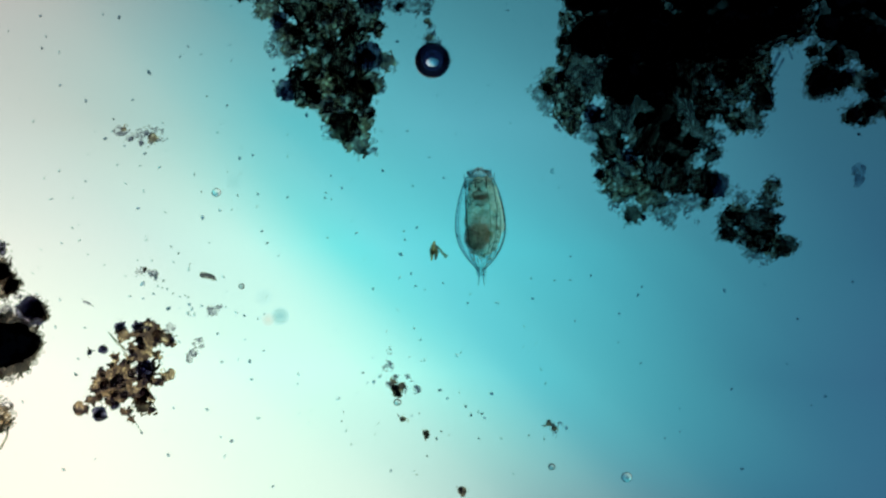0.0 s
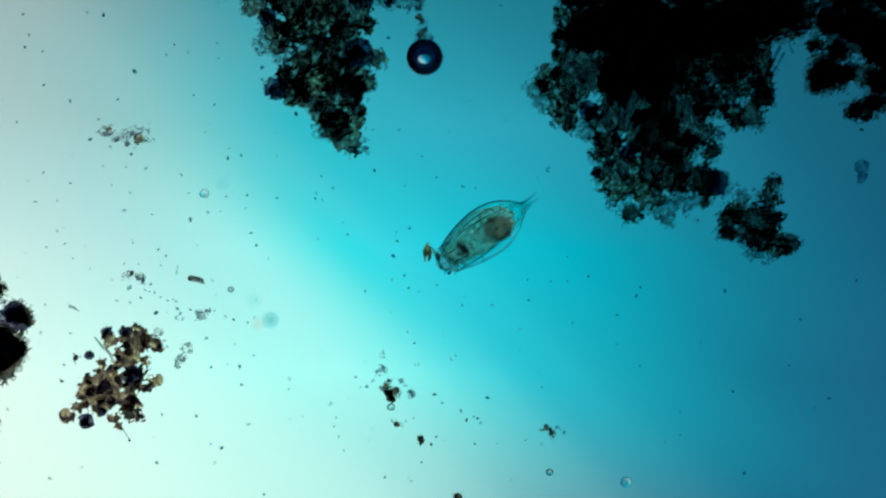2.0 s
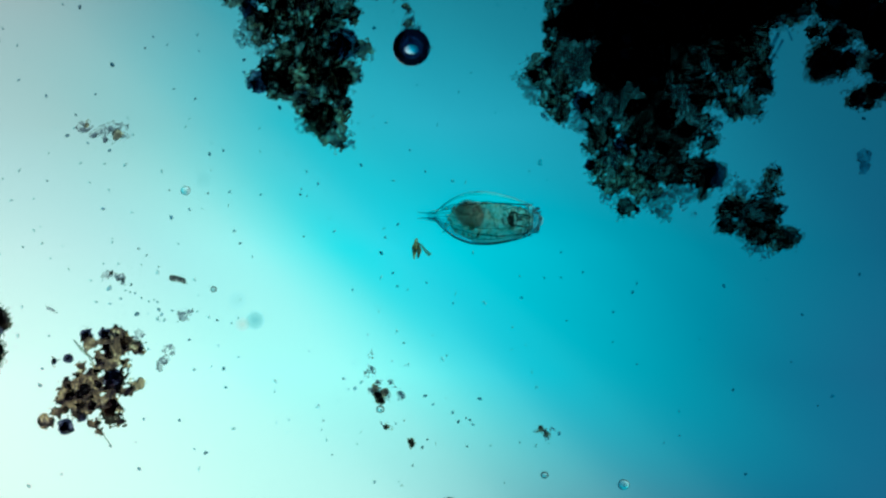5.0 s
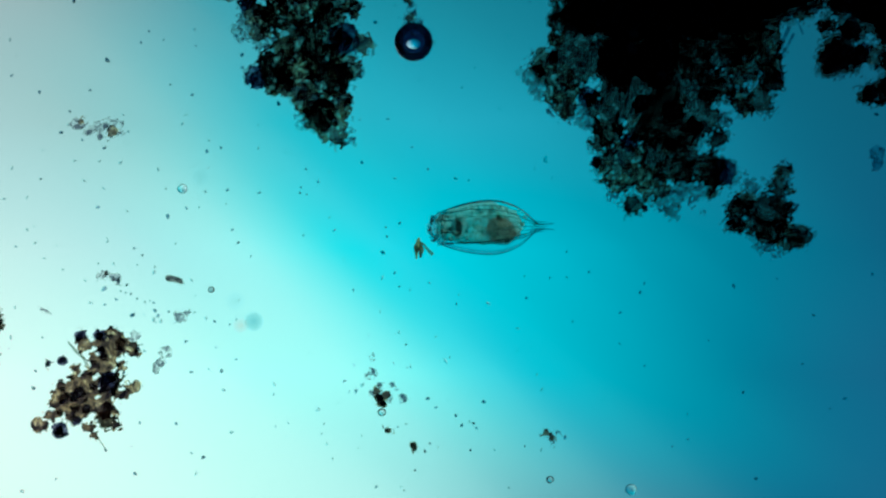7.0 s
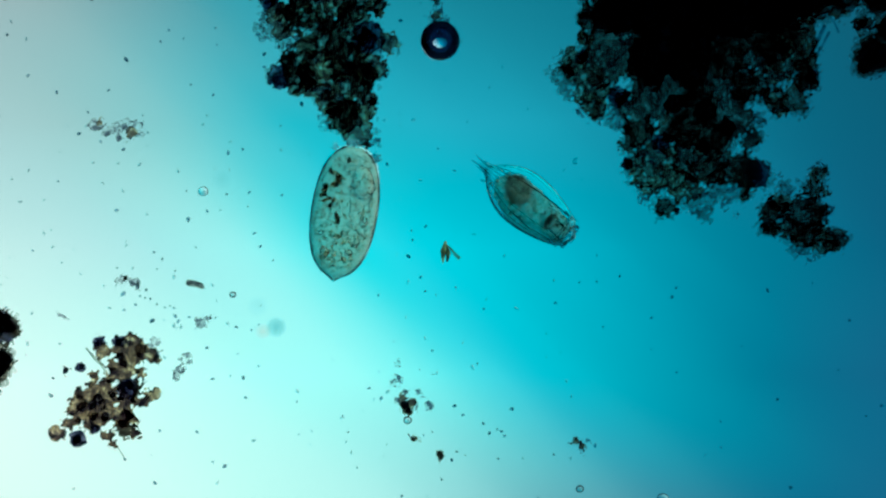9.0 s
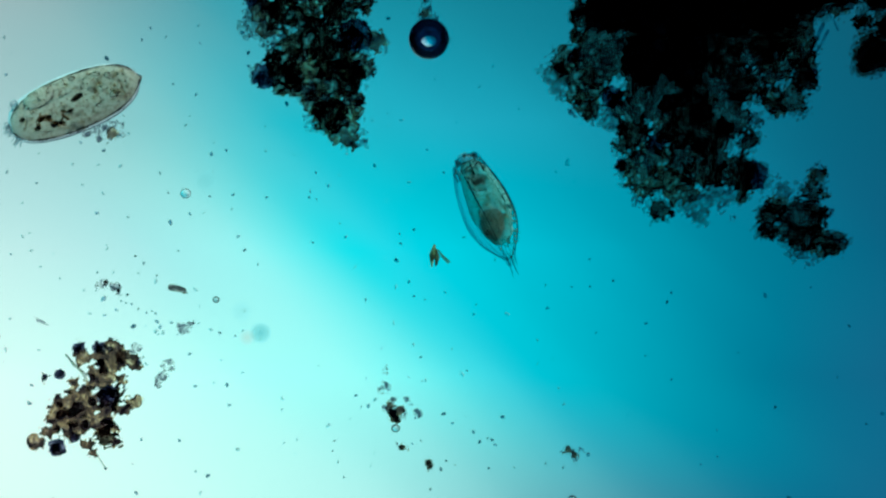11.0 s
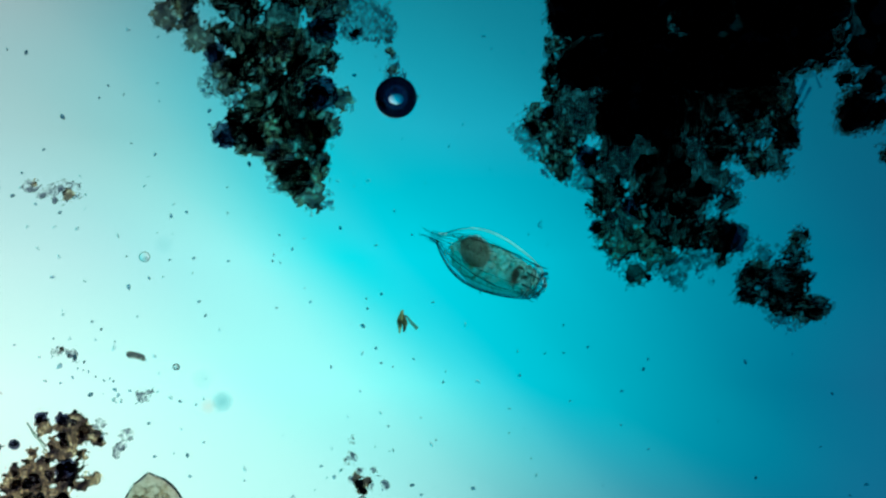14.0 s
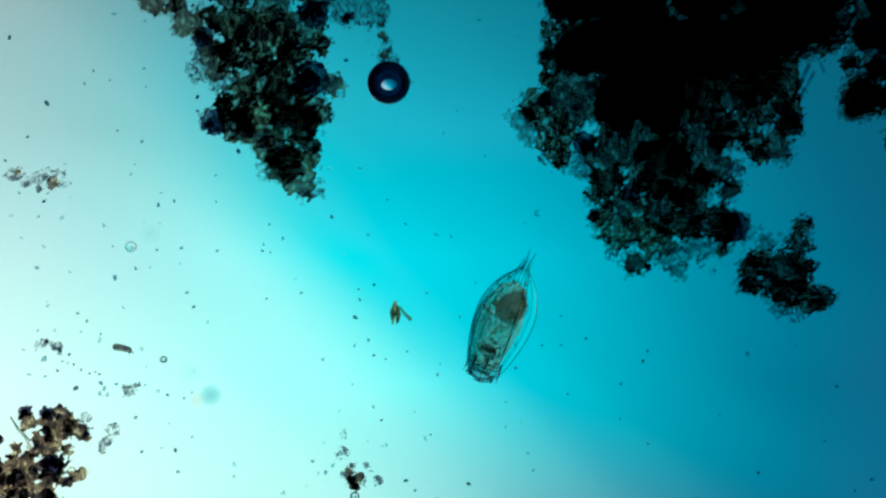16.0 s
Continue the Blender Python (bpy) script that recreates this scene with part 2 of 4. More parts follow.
SHELL = bending("clear_lorica", [(0.0, (0.95, 0.97, 0.96, 1)), (1.0, (0.95, 0.97, 0.96, 1))], 1.03, 0.0, bump=0.25, scale=120)
GUT = seen_through("green_gut", [(0.38, (0.65, 0.66, 0.58, 1)), (0.45, (0.83, 0.84, 0.77, 1)), (0.5, (0.96, 0.97, 0.92, 1)), (0.55, (0.86, 0.87, 0.80, 1)), (0.62, (0.67, 0.68, 0.60, 1))], 200, 0.006, scatter=0.42, bend=1.25, cloudy=0.9)
YOLK = seen_through("brown_yolk", [(0.40, (0.49, 0.43, 0.40, 1)), (0.47, (0.66, 0.60, 0.55, 1)), (0.52, (0.78, 0.71, 0.65, 1)), (0.60, (0.57, 0.51, 0.47, 1))], 330, 0.015, scatter=0.5, bend=1.2, cloudy=0.9)
JAW = seen_through("dark_jaw", [(0.4, (0.20, 0.16, 0.15, 1)), (0.6, (0.66, 0.60, 0.56, 1))], 200, 0.05, scatter=0.3)
LINE = seen_through("dark_ridge", [(0.38, (0.46, 0.50, 0.54, 1)), (0.62, (0.84, 0.87, 0.88, 1))], 70, 0.03)
RIM = seen_through("dark_rim", [(0.38, (0.22, 0.22, 0.26, 1)), (0.62, (0.50, 0.48, 0.50, 1))], 70, 0.04)
HEAD = seen_through("grey_corona", [(0.38, (0.74, 0.71, 0.71, 1)), (0.5, (0.98, 0.97, 0.96, 1)), (0.62, (0.84, 0.81, 0.80, 1))], 170, 0.01, scatter=0.22, bend=1.22)
FLESH = seen_through("buff_flesh", [(0.36, (0.66, 0.57, 0.49, 1)), (0.43, (0.84, 0.76, 0.66, 1)), (0.50, (1.0, 0.95, 0.86, 1)), (0.57, (0.87, 0.80, 0.71, 1)), (0.66, (0.68, 0.60, 0.53, 1))], 130, 0.01, scatter=0.32, bend=1.4, cloudy=0.7)
GRANULE = seen_through("brown_granule", [(0.2, (0.60, 0.54, 0.45, 1)), (0.5, (0.82, 0.77, 0.67, 1)), (0.8, (0.95, 0.92, 0.84, 1))], 160, 0.03, island=0.7, scatter=0.2, bend=1.3)
BROWN = seen_through("brown_gut", [(0.38, (0.34, 0.26, 0.22, 1)), (0.5, (0.60, 0.48, 0.38, 1)), (0.62, (0.80, 0.70, 0.58, 1))], 190, 0.02)
FOOD = seen_through("dark_food", [(0.3, (0.16, 0.14, 0.11, 1)), (0.7, (0.40, 0.36, 0.30, 1))], 190, 0.08, scatter=0.3)
BIGSHELL = bending("thick_lorica", [(0.0, (0.96, 0.97, 0.97, 1)), (1.0, (0.96, 0.97, 0.97, 1))], 1.035, 0.0, bump=0.12, scale=90)

# ---- mesh helpers ----


def at(u, v, z=0.0):
    """A place over the slide from its ruler (u across, v down, in thousandths), set at the height z."""
    k = (1 - z / HEIGHT) / 1000
    return Vector(((u - 784) * k, (441 - v) * k, z))


def part(name, bm, material, parent, label=""):
    me = bpy.data.meshes.new(name)
    bm.to_mesh(me)
    bm.free()
    me.polygons.foreach_set("use_smooth", [True] * len(me.polygons))
    me.materials.append(material)
    ob = new(name, me)
    ob.parent = parent
    return tagged(ob, label)


def thing(name, place, label, category, group="", kind=""):
    ob = new(name)
    ob.empty_display_size = 0.02
    ob.location = place
    return tagged(ob, label, category, group, kind)


def mesh_part(name, verts, faces, material, parent, label="", kind=""):
    me = bpy.data.meshes.new(name)
    me.from_pydata(verts, [], faces)
    me.polygons.foreach_set("use_smooth", [True] * len(me.polygons))
    me.materials.append(material)
    ob = new(name, me)
    ob.parent = parent
    return tagged(ob, label, kind=kind)


def lump_shapes(count, level, rough, seed):
    """A few uneven pebble shapes of radius one."""
    shapes = []
    for k in range(count):
        bm = bmesh.new()
        bmesh.ops.create_icosphere(bm, subdivisions=level, radius=1.0)
        for p in bm.verts:
            d = noise.noise(p.co * 1.3 + Vector((seed + 7.1 * k, 3.3, 1.7))) + 0.5 * noise.noise(p.co * 2.9 + Vector((k, seed, 5.0)))
            p.co *= 1 + rough * d
        shapes.append((np.array([p.co[:] for p in bm.verts]), [[q.index for q in f.verts] for f in bm.faces]))
        bm.free()
    return shapes


BITS = lump_shapes(8, 1, 0.6, 9.0)
SHARDS = lump_shapes(10, 1, 0.95, 6.0)


def turned(rng):
    return np.array(Euler((rng.uniform(0, 6.28), rng.uniform(0, 6.28), rng.uniform(0, 6.28))).to_matrix())


def heap(items):
    """Joins pebbles (shape, centre, three radii, turn) into one mesh's vertices and faces."""
    verts, faces, base = [], [], 0
    for (v, f), centre, radii, turn in items:
        verts.append((v * np.array(radii)) @ turn.T + np.array(centre))
        faces += [[i + base for i in q] for q in f]
        base += len(v)
    return np.concatenate(verts).tolist(), faces


def tube(points, radii, sides=8):
    """A tapering tube along points."""
    bm = bmesh.new()
    rings = []
    for k, p in enumerate(points):
        a, b = Vector(points[max(0, k - 1)]), Vector(points[min(len(points) - 1, k + 1)])
        q = (b - a).to_track_quat("Z", "Y")
        rings.append([bm.verts.new(Vector(p) + q @ Vector((math.cos(i * math.tau / sides) * radii[k], math.sin(i * math.tau / sides) * radii[k], 0))) for i in range(sides)])
    for r, s in itertools.pairwise(rings):
        for i in range(sides):
            bm.faces.new((r[i], r[(i + 1) % sides], s[(i + 1) % sides], s[i]))
    bm.faces.new(rings[0][::-1])
    bm.faces.new(rings[-1])
    return bm


def spindle(profile, flat=0.85, sides=40, ridges=0, depth=0.0, shift=0.0):
    """A body of rings along y: (y, half width), flattened in z, with long ridges."""
    bm = bmesh.new()
    rings = []
    for y, w in profile:
        ring = []
        for i in range(sides):
            a = i * math.tau / sides
            r = w * (1 + depth * math.cos(ridges * a))
            ring.append(bm.verts.new((math.cos(a) * r + shift * w, y, math.sin(a) * r * flat)))
        rings.append(ring)
    for r, s in itertools.pairwise(rings):
        for i in range(sides):
            bm.faces.new((r[i], s[i], s[(i + 1) % sides], r[(i + 1) % sides]))
    bm.faces.new(rings[0])
    bm.faces.new(rings[-1][::-1])
    bmesh.ops.recalc_face_normals(bm, faces=bm.faces)
    return bm


def smooth_profile(stations, n=36):
    """Eases a row of (y, width) stations into n rings."""
    ys, ws = [s[0] for s in stations], [s[1] for s in stations]
    out = []
    for k in range(n):
        y = ys[0] + (ys[-1] - ys[0]) * (0.5 - 0.5 * math.cos(math.pi * k / (n - 1)))
        i = max(j for j in range(len(ys) - 1) if ys[j] <= y + 1e-9)
        f = (y - ys[i]) / (ys[i + 1] - ys[i])
        m0 = (ws[i + 1] - ws[max(0, i - 1)]) / (ys[i + 1] - ys[max(0, i - 1)])
        m1 = (ws[min(len(ys) - 1, i + 2)] - ws[i]) / (ys[min(len(ys) - 1, i + 2)] - ys[i])
        h = ys[i + 1] - ys[i]
        w = (2 * f**3 - 3 * f**2 + 1) * ws[i] + (f**3 - 2 * f**2 + f) * h * m0 + (3 * f**2 - 2 * f**3) * ws[i + 1] + (f**3 - f**2) * h * m1
        out.append((y, max(w, 0.0006)))
    return out


def roughened(bm, depth, scale):
    """Pushes a body's skin in and out, for folds and creases."""
    for p in bm.verts:
        p.co += p.co.normalized() * depth * (noise.noise(p.co * scale) + 0.6 * noise.noise(p.co * scale * 2.3))
    return bm


def blob(radii, centre, level=3, rough=0.2, seed=0.0, turn=0.0):
    bm = bmesh.new()
    bmesh.ops.create_icosphere(bm, subdivisions=level, radius=1.0)
    m = Matrix.Translation(centre) @ Matrix.Rotation(turn, 4, "Z") @ Matrix.Diagonal((*radii, 1))
    for p in bm.verts:
        p.co *= 1 + rough * (noise.noise(p.co * 1.6 + Vector((seed, 2 * seed, 1))) + 0.6 * noise.noise(p.co * 4 + Vector((seed, 5, seed))))
        p.co = m @ p.co
    return bm


# ---- the setting ----


def build_setting():
    bm = bmesh.new()
    bmesh.ops.create_circle(bm, cap_ends=True, segments=96, radius=1)
    for p in bm.verts:
        p.co.x, p.co.y = p.co.x * 9.0, p.co.y * 5.4
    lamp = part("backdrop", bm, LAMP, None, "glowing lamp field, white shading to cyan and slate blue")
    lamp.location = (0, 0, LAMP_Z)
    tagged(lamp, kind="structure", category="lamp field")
    bm = bmesh.new()
    bmesh.ops.create_cube(bm, size=1)
    for p in bm.verts:
        p.co = Vector((p.co.x * 4.0, p.co.y * 2.8, p.co.z - 0.5))
    me = bpy.data.meshes.new("floor")
    bm.to_mesh(me)
    bm.free()
    me.materials.append(GLASS)
    slide = tagged(new("floor", me), "clear flat glass microscope slide under the water", "glass slide", kind="structure")
    slide.visible_shadow = False


build_setting()

# ---- clumps of detritus ----
# each lobe: across, down, radius, and what it is made of: D dark humus, M murky humus, S brown grains, L loose pale grains, B blue-black grains
HIGH = {"D": 0.045, "M": 0.04, "S": 0.035, "L": 0.022, "B": 0.04, "F": 0.02}


def outline(lobes, seed, step, ragged, fuzz):
    """How deep each place of a grid lies inside a group of lobes, with a ragged, streaky rim; negative outside."""
    pad = 16
    u0, u1 = min(u - r for u, v, r, _ in lobes) - pad, max(u + r for u, v, r, _ in lobes) + pad
    v0, v1 = min(v - r for u, v, r, _ in lobes) - pad, max(v + r for u, v, r, _ in lobes) + pad
    gu, gv = np.meshgrid(np.arange(u0, u1, step), np.arange(v0, v1, step), indexing="ij")
    total = np.zeros_like(gu)
    for u, v, r, _ in lobes:
        total += np.exp(np.clip((r - np.hypot(gu - u, gv - v)) / 3.0, -40, 18))
    deep = 3.0 * np.log(total + 1e-9)
    near = np.abs(deep) < 30
    rough = np.zeros_like(gu)
    rough[near] = [8.0 * noise.noise(Vector((x / 17, y / 17, seed))) + 8.5 * noise.noise(Vector(((x + y) / 9, (y - x) / 15, seed + 5))) + fuzz * noise.noise(Vector(((x + y) / 4.6, (y - x) / 8, seed + 9))) for x, y in zip(gu[near].tolist(), gv[near].tolist())]
    return gu, gv, deep + ragged * rough + 0.6


def flock(name, parent, lobes, high, material, seed, step=2.0, ragged=1.0, fuzz=3.5, label=""):
    """Flat, ragged flocks of humus over a group of lobes."""
    gu, gv, deep = outline(lobes, seed, step, ragged, fuzz)
    cell = (deep[:-1, :-1] + deep[1:, :-1] + deep[1:, 1:] + deep[:-1, 1:]) > 0
    pieces = connected(cell)
    for part_cells in pieces:
        few = part_cells is pieces[-1]
        flock_piece(name if not few else "humus_rest", parent, gu, gv, deep, part_cells, high, material, step, "stuff" if few else "", "" if few else label)


def connected(cell):
    """Splits a grid of cells into the larger pieces that hang together; the last piece holds all the crumbs."""
    tag, sizes = np.zeros(cell.shape, int), [0]
    for i, j in zip(*np.nonzero(cell)):
        if tag[i, j]:
            continue
        sizes.append(0)
        trail = [(i, j)]
        tag[i, j] = len(sizes) - 1
        while trail:
            a, b = trail.pop()
            sizes[-1] += 1
            for c, d in ((a + 1, b), (a - 1, b), (a, b + 1), (a, b - 1)):
                if 0 <= c < cell.shape[0] and 0 <= d < cell.shape[1] and cell[c, d] and not tag[c, d]:
                    tag[c, d] = tag[a, b]
                    trail.append((c, d))
    large = [k for k in range(1, len(sizes)) if sizes[k] >= 45]
    return [tag == k for k in large] + [cell & ~np.isin(tag, large)]


def flock_piece(name, parent, gu, gv, deep, cell, high, material, step, kind, label):
    """One piece of a flock: a closed skin, thin at its rim."""
    if not cell.any():
        return
    su, sv = np.gradient(deep, step)
    size = su * su + sv * sv + 0.05
    count = np.zeros(deep.shape, int)
    for i, j in ((0, 0), (1, 0), (1, 1), (0, 1)):
        count[i:i + cell.shape[0], j:j + cell.shape[1]] += cell
    used, inner = count > 0, count == 4
    rim = used & ~inner
    pull = np.clip(-deep / size, -step, step)
    gu, gv = np.where(rim, gu + pull * su * 0.8, gu), np.where(rim, gv + pull * sv * 0.8, gv)
    tall = np.where(inner, high * np.sqrt(np.clip(deep / 14.0, 0.02, 1)), 0.0)
    top, low = -np.ones(deep.shape, int), -np.ones(deep.shape, int)
    top[used] = np.arange(used.sum())
    low[rim] = top[rim]
    low[inner] = used.sum() + np.arange(inner.sum())
    verts = []
    for mask, z in ((used, 0.002 + tall), (inner, np.full(deep.shape, 0.0012))):
        k = (1 - z / HEIGHT) / 1000
        verts.append(np.stack(((gu - 784) * k, (441 - gv) * k, z), -1)[mask])
    faces = []
    for grid, order in ((top, (0, 3, 2, 1)), (low, (0, 1, 2, 3))):
        corners = (grid[:-1, :-1], grid[1:, :-1], grid[1:, 1:], grid[:-1, 1:])
        faces.append(np.stack([corners[i] for i in order], -1)[cell])
    return mesh_part(name, np.concatenate(verts).tolist(), np.concatenate(faces).tolist(), material, parent, label, kind)


def grains(rng, lobes, count, size, high, reach=7.0):
    """Loose needles and crumbs, ragged and of mixed size, thickest along the rim of a group of lobes."""
    items = []
    for _ in range(count):
        u, v, r, _ = rng.choice(lobes)
        a, d = rng.uniform(0, math.tau), r * (0.55 + 0.5 * rng.random()) + reach * rng.random() ** 2
        s = size * (0.4 + 1.2 * rng.random() ** 2) / 1000
        place = at(u + d * math.cos(a), v + d * math.sin(a), 0.6 * s + rng.random() * high * 0.5)
        items.append((rng.choice(BITS), place, (s * rng.uniform(0.35, 0.7), s * rng.uniform(0.9, 2.2), s * rng.uniform(0.3, 0.7)), turned(rng)))
    return items


def lump(name, parent, u, v, r, high, material, rng, rough=0.4):
    """One ragged, flattened lump of humus that lies on the slide."""
    bm = bmesh.new()
    level = 4 if r > 9 else 3
    bmesh.ops.create_icosphere(bm, subdivisions=level, radius=1.0)
    most = 7.0 if level == 4 else 3.6
    shift = Vector((rng.uniform(0, 50), rng.uniform(0, 50), rng.uniform(0, 50)))
    step = r / 7.0
    wide, tall = rng.uniform(0.85, 1.15), rng.uniform(0.85, 1.15)
    centre = at(u, v, high * 0.55)
    turn = Matrix.Rotation(rng.uniform(0, 6.28), 3, "Z")
    for p in bm.verts:
        d = 0.8 * noise.noise(p.co * 1.4 + shift) + 0.7 * noise.noise(p.co * min(most * 0.6, max(2.2, step * 0.8)) + shift) + 0.6 * noise.noise(p.co * min(most, max(3.2, step * 1.7)) + shift)
        q = p.co * max(0.35, 1 + rough * d)
        q = turn @ Vector((q.x * r * wide / 1000, q.y * r * tall / 1000, q.z * high * 0.5))
        p.co = centre + q
    return part(name, bm, material, parent)


FLOCKS = {"D": ("murky_flock", "M"), "M": ("murky_flock", "M"), "S": ("tan_flock", "S"), "L": ("pale_flock", "L"), "B": ("blue_black_flock", "B"), "F": ("grey_film", "F")}


BROWN_STUFF = {"M": MURK, "S": TAN, "L": PALE, "B": INK, "F": FILM}
SOOTY_STUFF = {**BROWN_STUFF, "M": SOOT, "S": FEN, "core": SOOT}
MOSSY_STUFF = {**BROWN_STUFF, "M": HAZEL, "S": MOSS, "core": MURK}
UMBER_STUFF = {**BROWN_STUFF, "S": UMBER}


def clump(name, lobes, label, seed, made_of=BROWN_STUFF, edge_veils=()):
    rng = random.Random(seed)
    base = thing(name, (0, 0, 0), label, "detritus clump", "clumps of detritus")
    wide = max(u for u, v, r, k in lobes) - min(u for u, v, r, k in lobes)
    step = 2.0 if wide > 300 else 1.4 if wide > 60 else 0.9
    dark = wide > 110 and any(k in "DM" for u, v, r, k in lobes) and name == "detritus_clump"
    groups = collections.defaultdict(list)
    for lobe in lobes:
        groups[FLOCKS[lobe[3]]].append(lobe)
    for (title, kind), some in groups.items():
        material = made_of[kind]
        small = sum(r for u, v, r, k in some) / len(some)
        flock(title, base, some, HIGH[kind] * min(1.0, 0.3 + small / 40), material, seed + 3.7 * len(title), step, min(1.0, 0.25 + small / 24) * (0.6 if kind == "B" else 1.0), 8.0 if dark else 3.5)
        grit, stuff = ("pale_grit", LIGHT) if kind in "LF" else ("brown_grit", CRUMB)
        mesh_part(grit, *heap(grains(rng, some, int(4 + sum(r for u, v, r, k in some) * (0.55 if wide > 60 else 1.0)), 1.9 if kind == "L" else 1.8, HIGH[kind])), stuff, base, kind="stuff")
    if edge_veils:
        for share, k in ((0.8, "DM"), (0.62, "S")):
            some = [(u + rng.uniform(-6, 6), v + rng.uniform(-6, 6), r * share, kind) for u, v, r, kind in lobes if kind in k and r > 9 and rng.random() < 0.72]
            flock("dense_flock", base, some, 0.05, made_of["core" if k == "DM" else "S"], seed + 31.7 + share, step, 1.5, 10.0, "dense dark heart of the clump")
    # added see-through sheets: the blurred, out of focus rim built as shape
    for k, more in enumerate(edge_veils):
        flock("added_edge_veil", base, [(u, v, r + more, kind) for u, v, r, kind in lobes if r >= 10], 0.02 + 0.012 * k, EDGE_VEIL, seed + 21.3 + k, step, 1.25, 9.0, "added clear sheet that blurs the clump edge")
    for u, v, r, kind in lobes:
        high = HIGH[kind] * min(1.0, 0.35 + r / 40)
        if kind == "D":
            lump("dark_lump", base, u, v, r * (0.78 if r > 25 else 0.68), high, DARK, rng, 0.32)
        elif kind == "M" and r > 9 and not edge_veils:
            a, d = rng.uniform(0, math.tau), r * 0.35
            lump("dark_lump", base, u + d * math.cos(a), v + d * math.sin(a), r * rng.uniform(0.35, 0.55), high * 0.9, GLOOM, rng, 0.38)
        elif kind == "B":
            a = rng.uniform(0, math.tau)
            lump("blue_black_lump", base, u + 0.2 * r * math.cos(a), v + 0.2 * r * math.sin(a), r * rng.uniform(0.55, 0.75), high * 0.9, INK, rng, 0.34)
        elif kind == "S" and r > 9 and not edge_veils and rng.random() < 0.85:
            a, d = rng.uniform(0, math.tau), r * rng.uniform(0.2, 0.6)
            lump("murky_lump", base, u + d * math.cos(a), v + d * math.sin(a), r * rng.uniform(0.32, 0.52), high * 0.7, GLOOM if rng.random() < 0.5 else INK, rng, 0.3)
    return base


def thread(parent, points, radius, material=None, name="filament"):
    pts = [at(u, v, z) for u, v, z in points]
    return part(name, tube(pts, [radius / 1000] * len(pts)), material or THREAD, parent)


UPPER = [(431, -1, 22, "S"), (467, -11, 18, "M"), (500, -48, 28, "M"), (508, -1, 34, "M"), (560, 17, 39, "S"), (611, 8, 30, "M"), (624, -16, 22, "B"), (633, 30, 15, "S"),
         (560, -31, 32, "M"), (456, 20, 15, "B"), (461, 64, 24, "L"), (486, 83, 21, "L"), (516, 102, 24, "M"), (495, 130, 22, "M"), (470, 150, 19, "B"),
         (508, 154, 26, "M"), (542, 141, 36, "S"), (577, 94, 39, "M"), (620, 86, 28, "B"), (650, 94, 19, "S"), (594, 51, 28, "M")]
UPPER_TIP = [(470, 45, 20, "S"), (497, 55, 20, "M"), (528, 52, 18, "M"), (480, 72, 16, "S"), (548, 72, 20, "M"), (505, 30, 18, "S"), (594, 150, 39, "M"), (621, 137, 26, "S"), (641, 142, 12, "L"), (559, 190, 26, "S"), (576, 215, 29, "M"), (611, 199, 22, "S"), (628, 191, 9, "B"),
             (550, 223, 13, "L"), (600, 239, 24, "S"), (626, 254, 12, "L"), (533, 171, 17, "S"), (610, 258, 9, "S"), (690, -40, 24, "L"), (660, -45, 24, "L"), (725, -10, 14, "L"), (668, -25, 26, "L"), (700, -20, 24, "L"), (675, -7, 9, "B"),
             (718, -34, 16, "L"), (379, -36, 22, "S"), (414, -27, 16, "S"), (448, 51, 9, "L"), (443, 81, 7, "L"), (480, -70, 30, "M"), (570, -75, 36, "M"), (630, -60, 35, "S"), (410, -70, 26, "S")]
GREAT_TOP = [(1040, 40, 50, "D"), (1100, 40, 60, "D"), (1160, 40, 60, "D"), (1220, 40, 60, "D"), (1290, 30, 60, "D"), (1350, 18, 45, "D"), (1390, 8, 35, "D"),
             (1030, -45, 55, "D"), (1120, -50, 65, "D"), (1220, -50, 65, "D"), (1320, -50, 60, "D"), (1400, -50, 50, "D"), (1040, 110, 36, "M"), (1090, 120, 50, "D"),
             (1150, 120, 55, "D"), (1210, 110, 48, "M"), (1270, 95, 40, "M"), (1318, 90, 44, "S"), (1342, 125, 24, "S"), (1300, 140, 25, "S"), (1312, 100, 18, "M"), (1372, 45, 12, "L"), (1418, 22, 15, "M"), (1425, 0, 18, "M"), (1405, 40, 12, "S"), (1422, 38, 8, "L")]
GREAT_MIDDLE = [(1128, 196, 22, "D"), (1178, 212, 24, "D"), (1215, 236, 16, "D"), (1176, 268, 16, "D"), (1100, 180, 44, "M"), (1160, 190, 44, "M"), (1210, 180, 42, "M"), (1245, 165, 32, "M"), (1140, 230, 40, "M"), (1190, 245, 42, "M"), (1232, 220, 28, "M"),
                (1190, 296, 36, "M"), (1235, 308, 28, "M"), (1266, 313, 22, "B"), (1160, 285, 36, "M"), (1255, 255, 16, "M"), (1265, 225, 12, "L"), (1245, 345, 10, "S"),
                (1300, 190, 22, "S"), (1328, 188, 20, "S"), (1346, 160, 19, "M"), (1356, 148, 11, "B"), (1340, 204, 10, "L"), (1310, 208, 8, "L"), (1352, 98, 14, "S"), (1275, 180, 12, "M")]
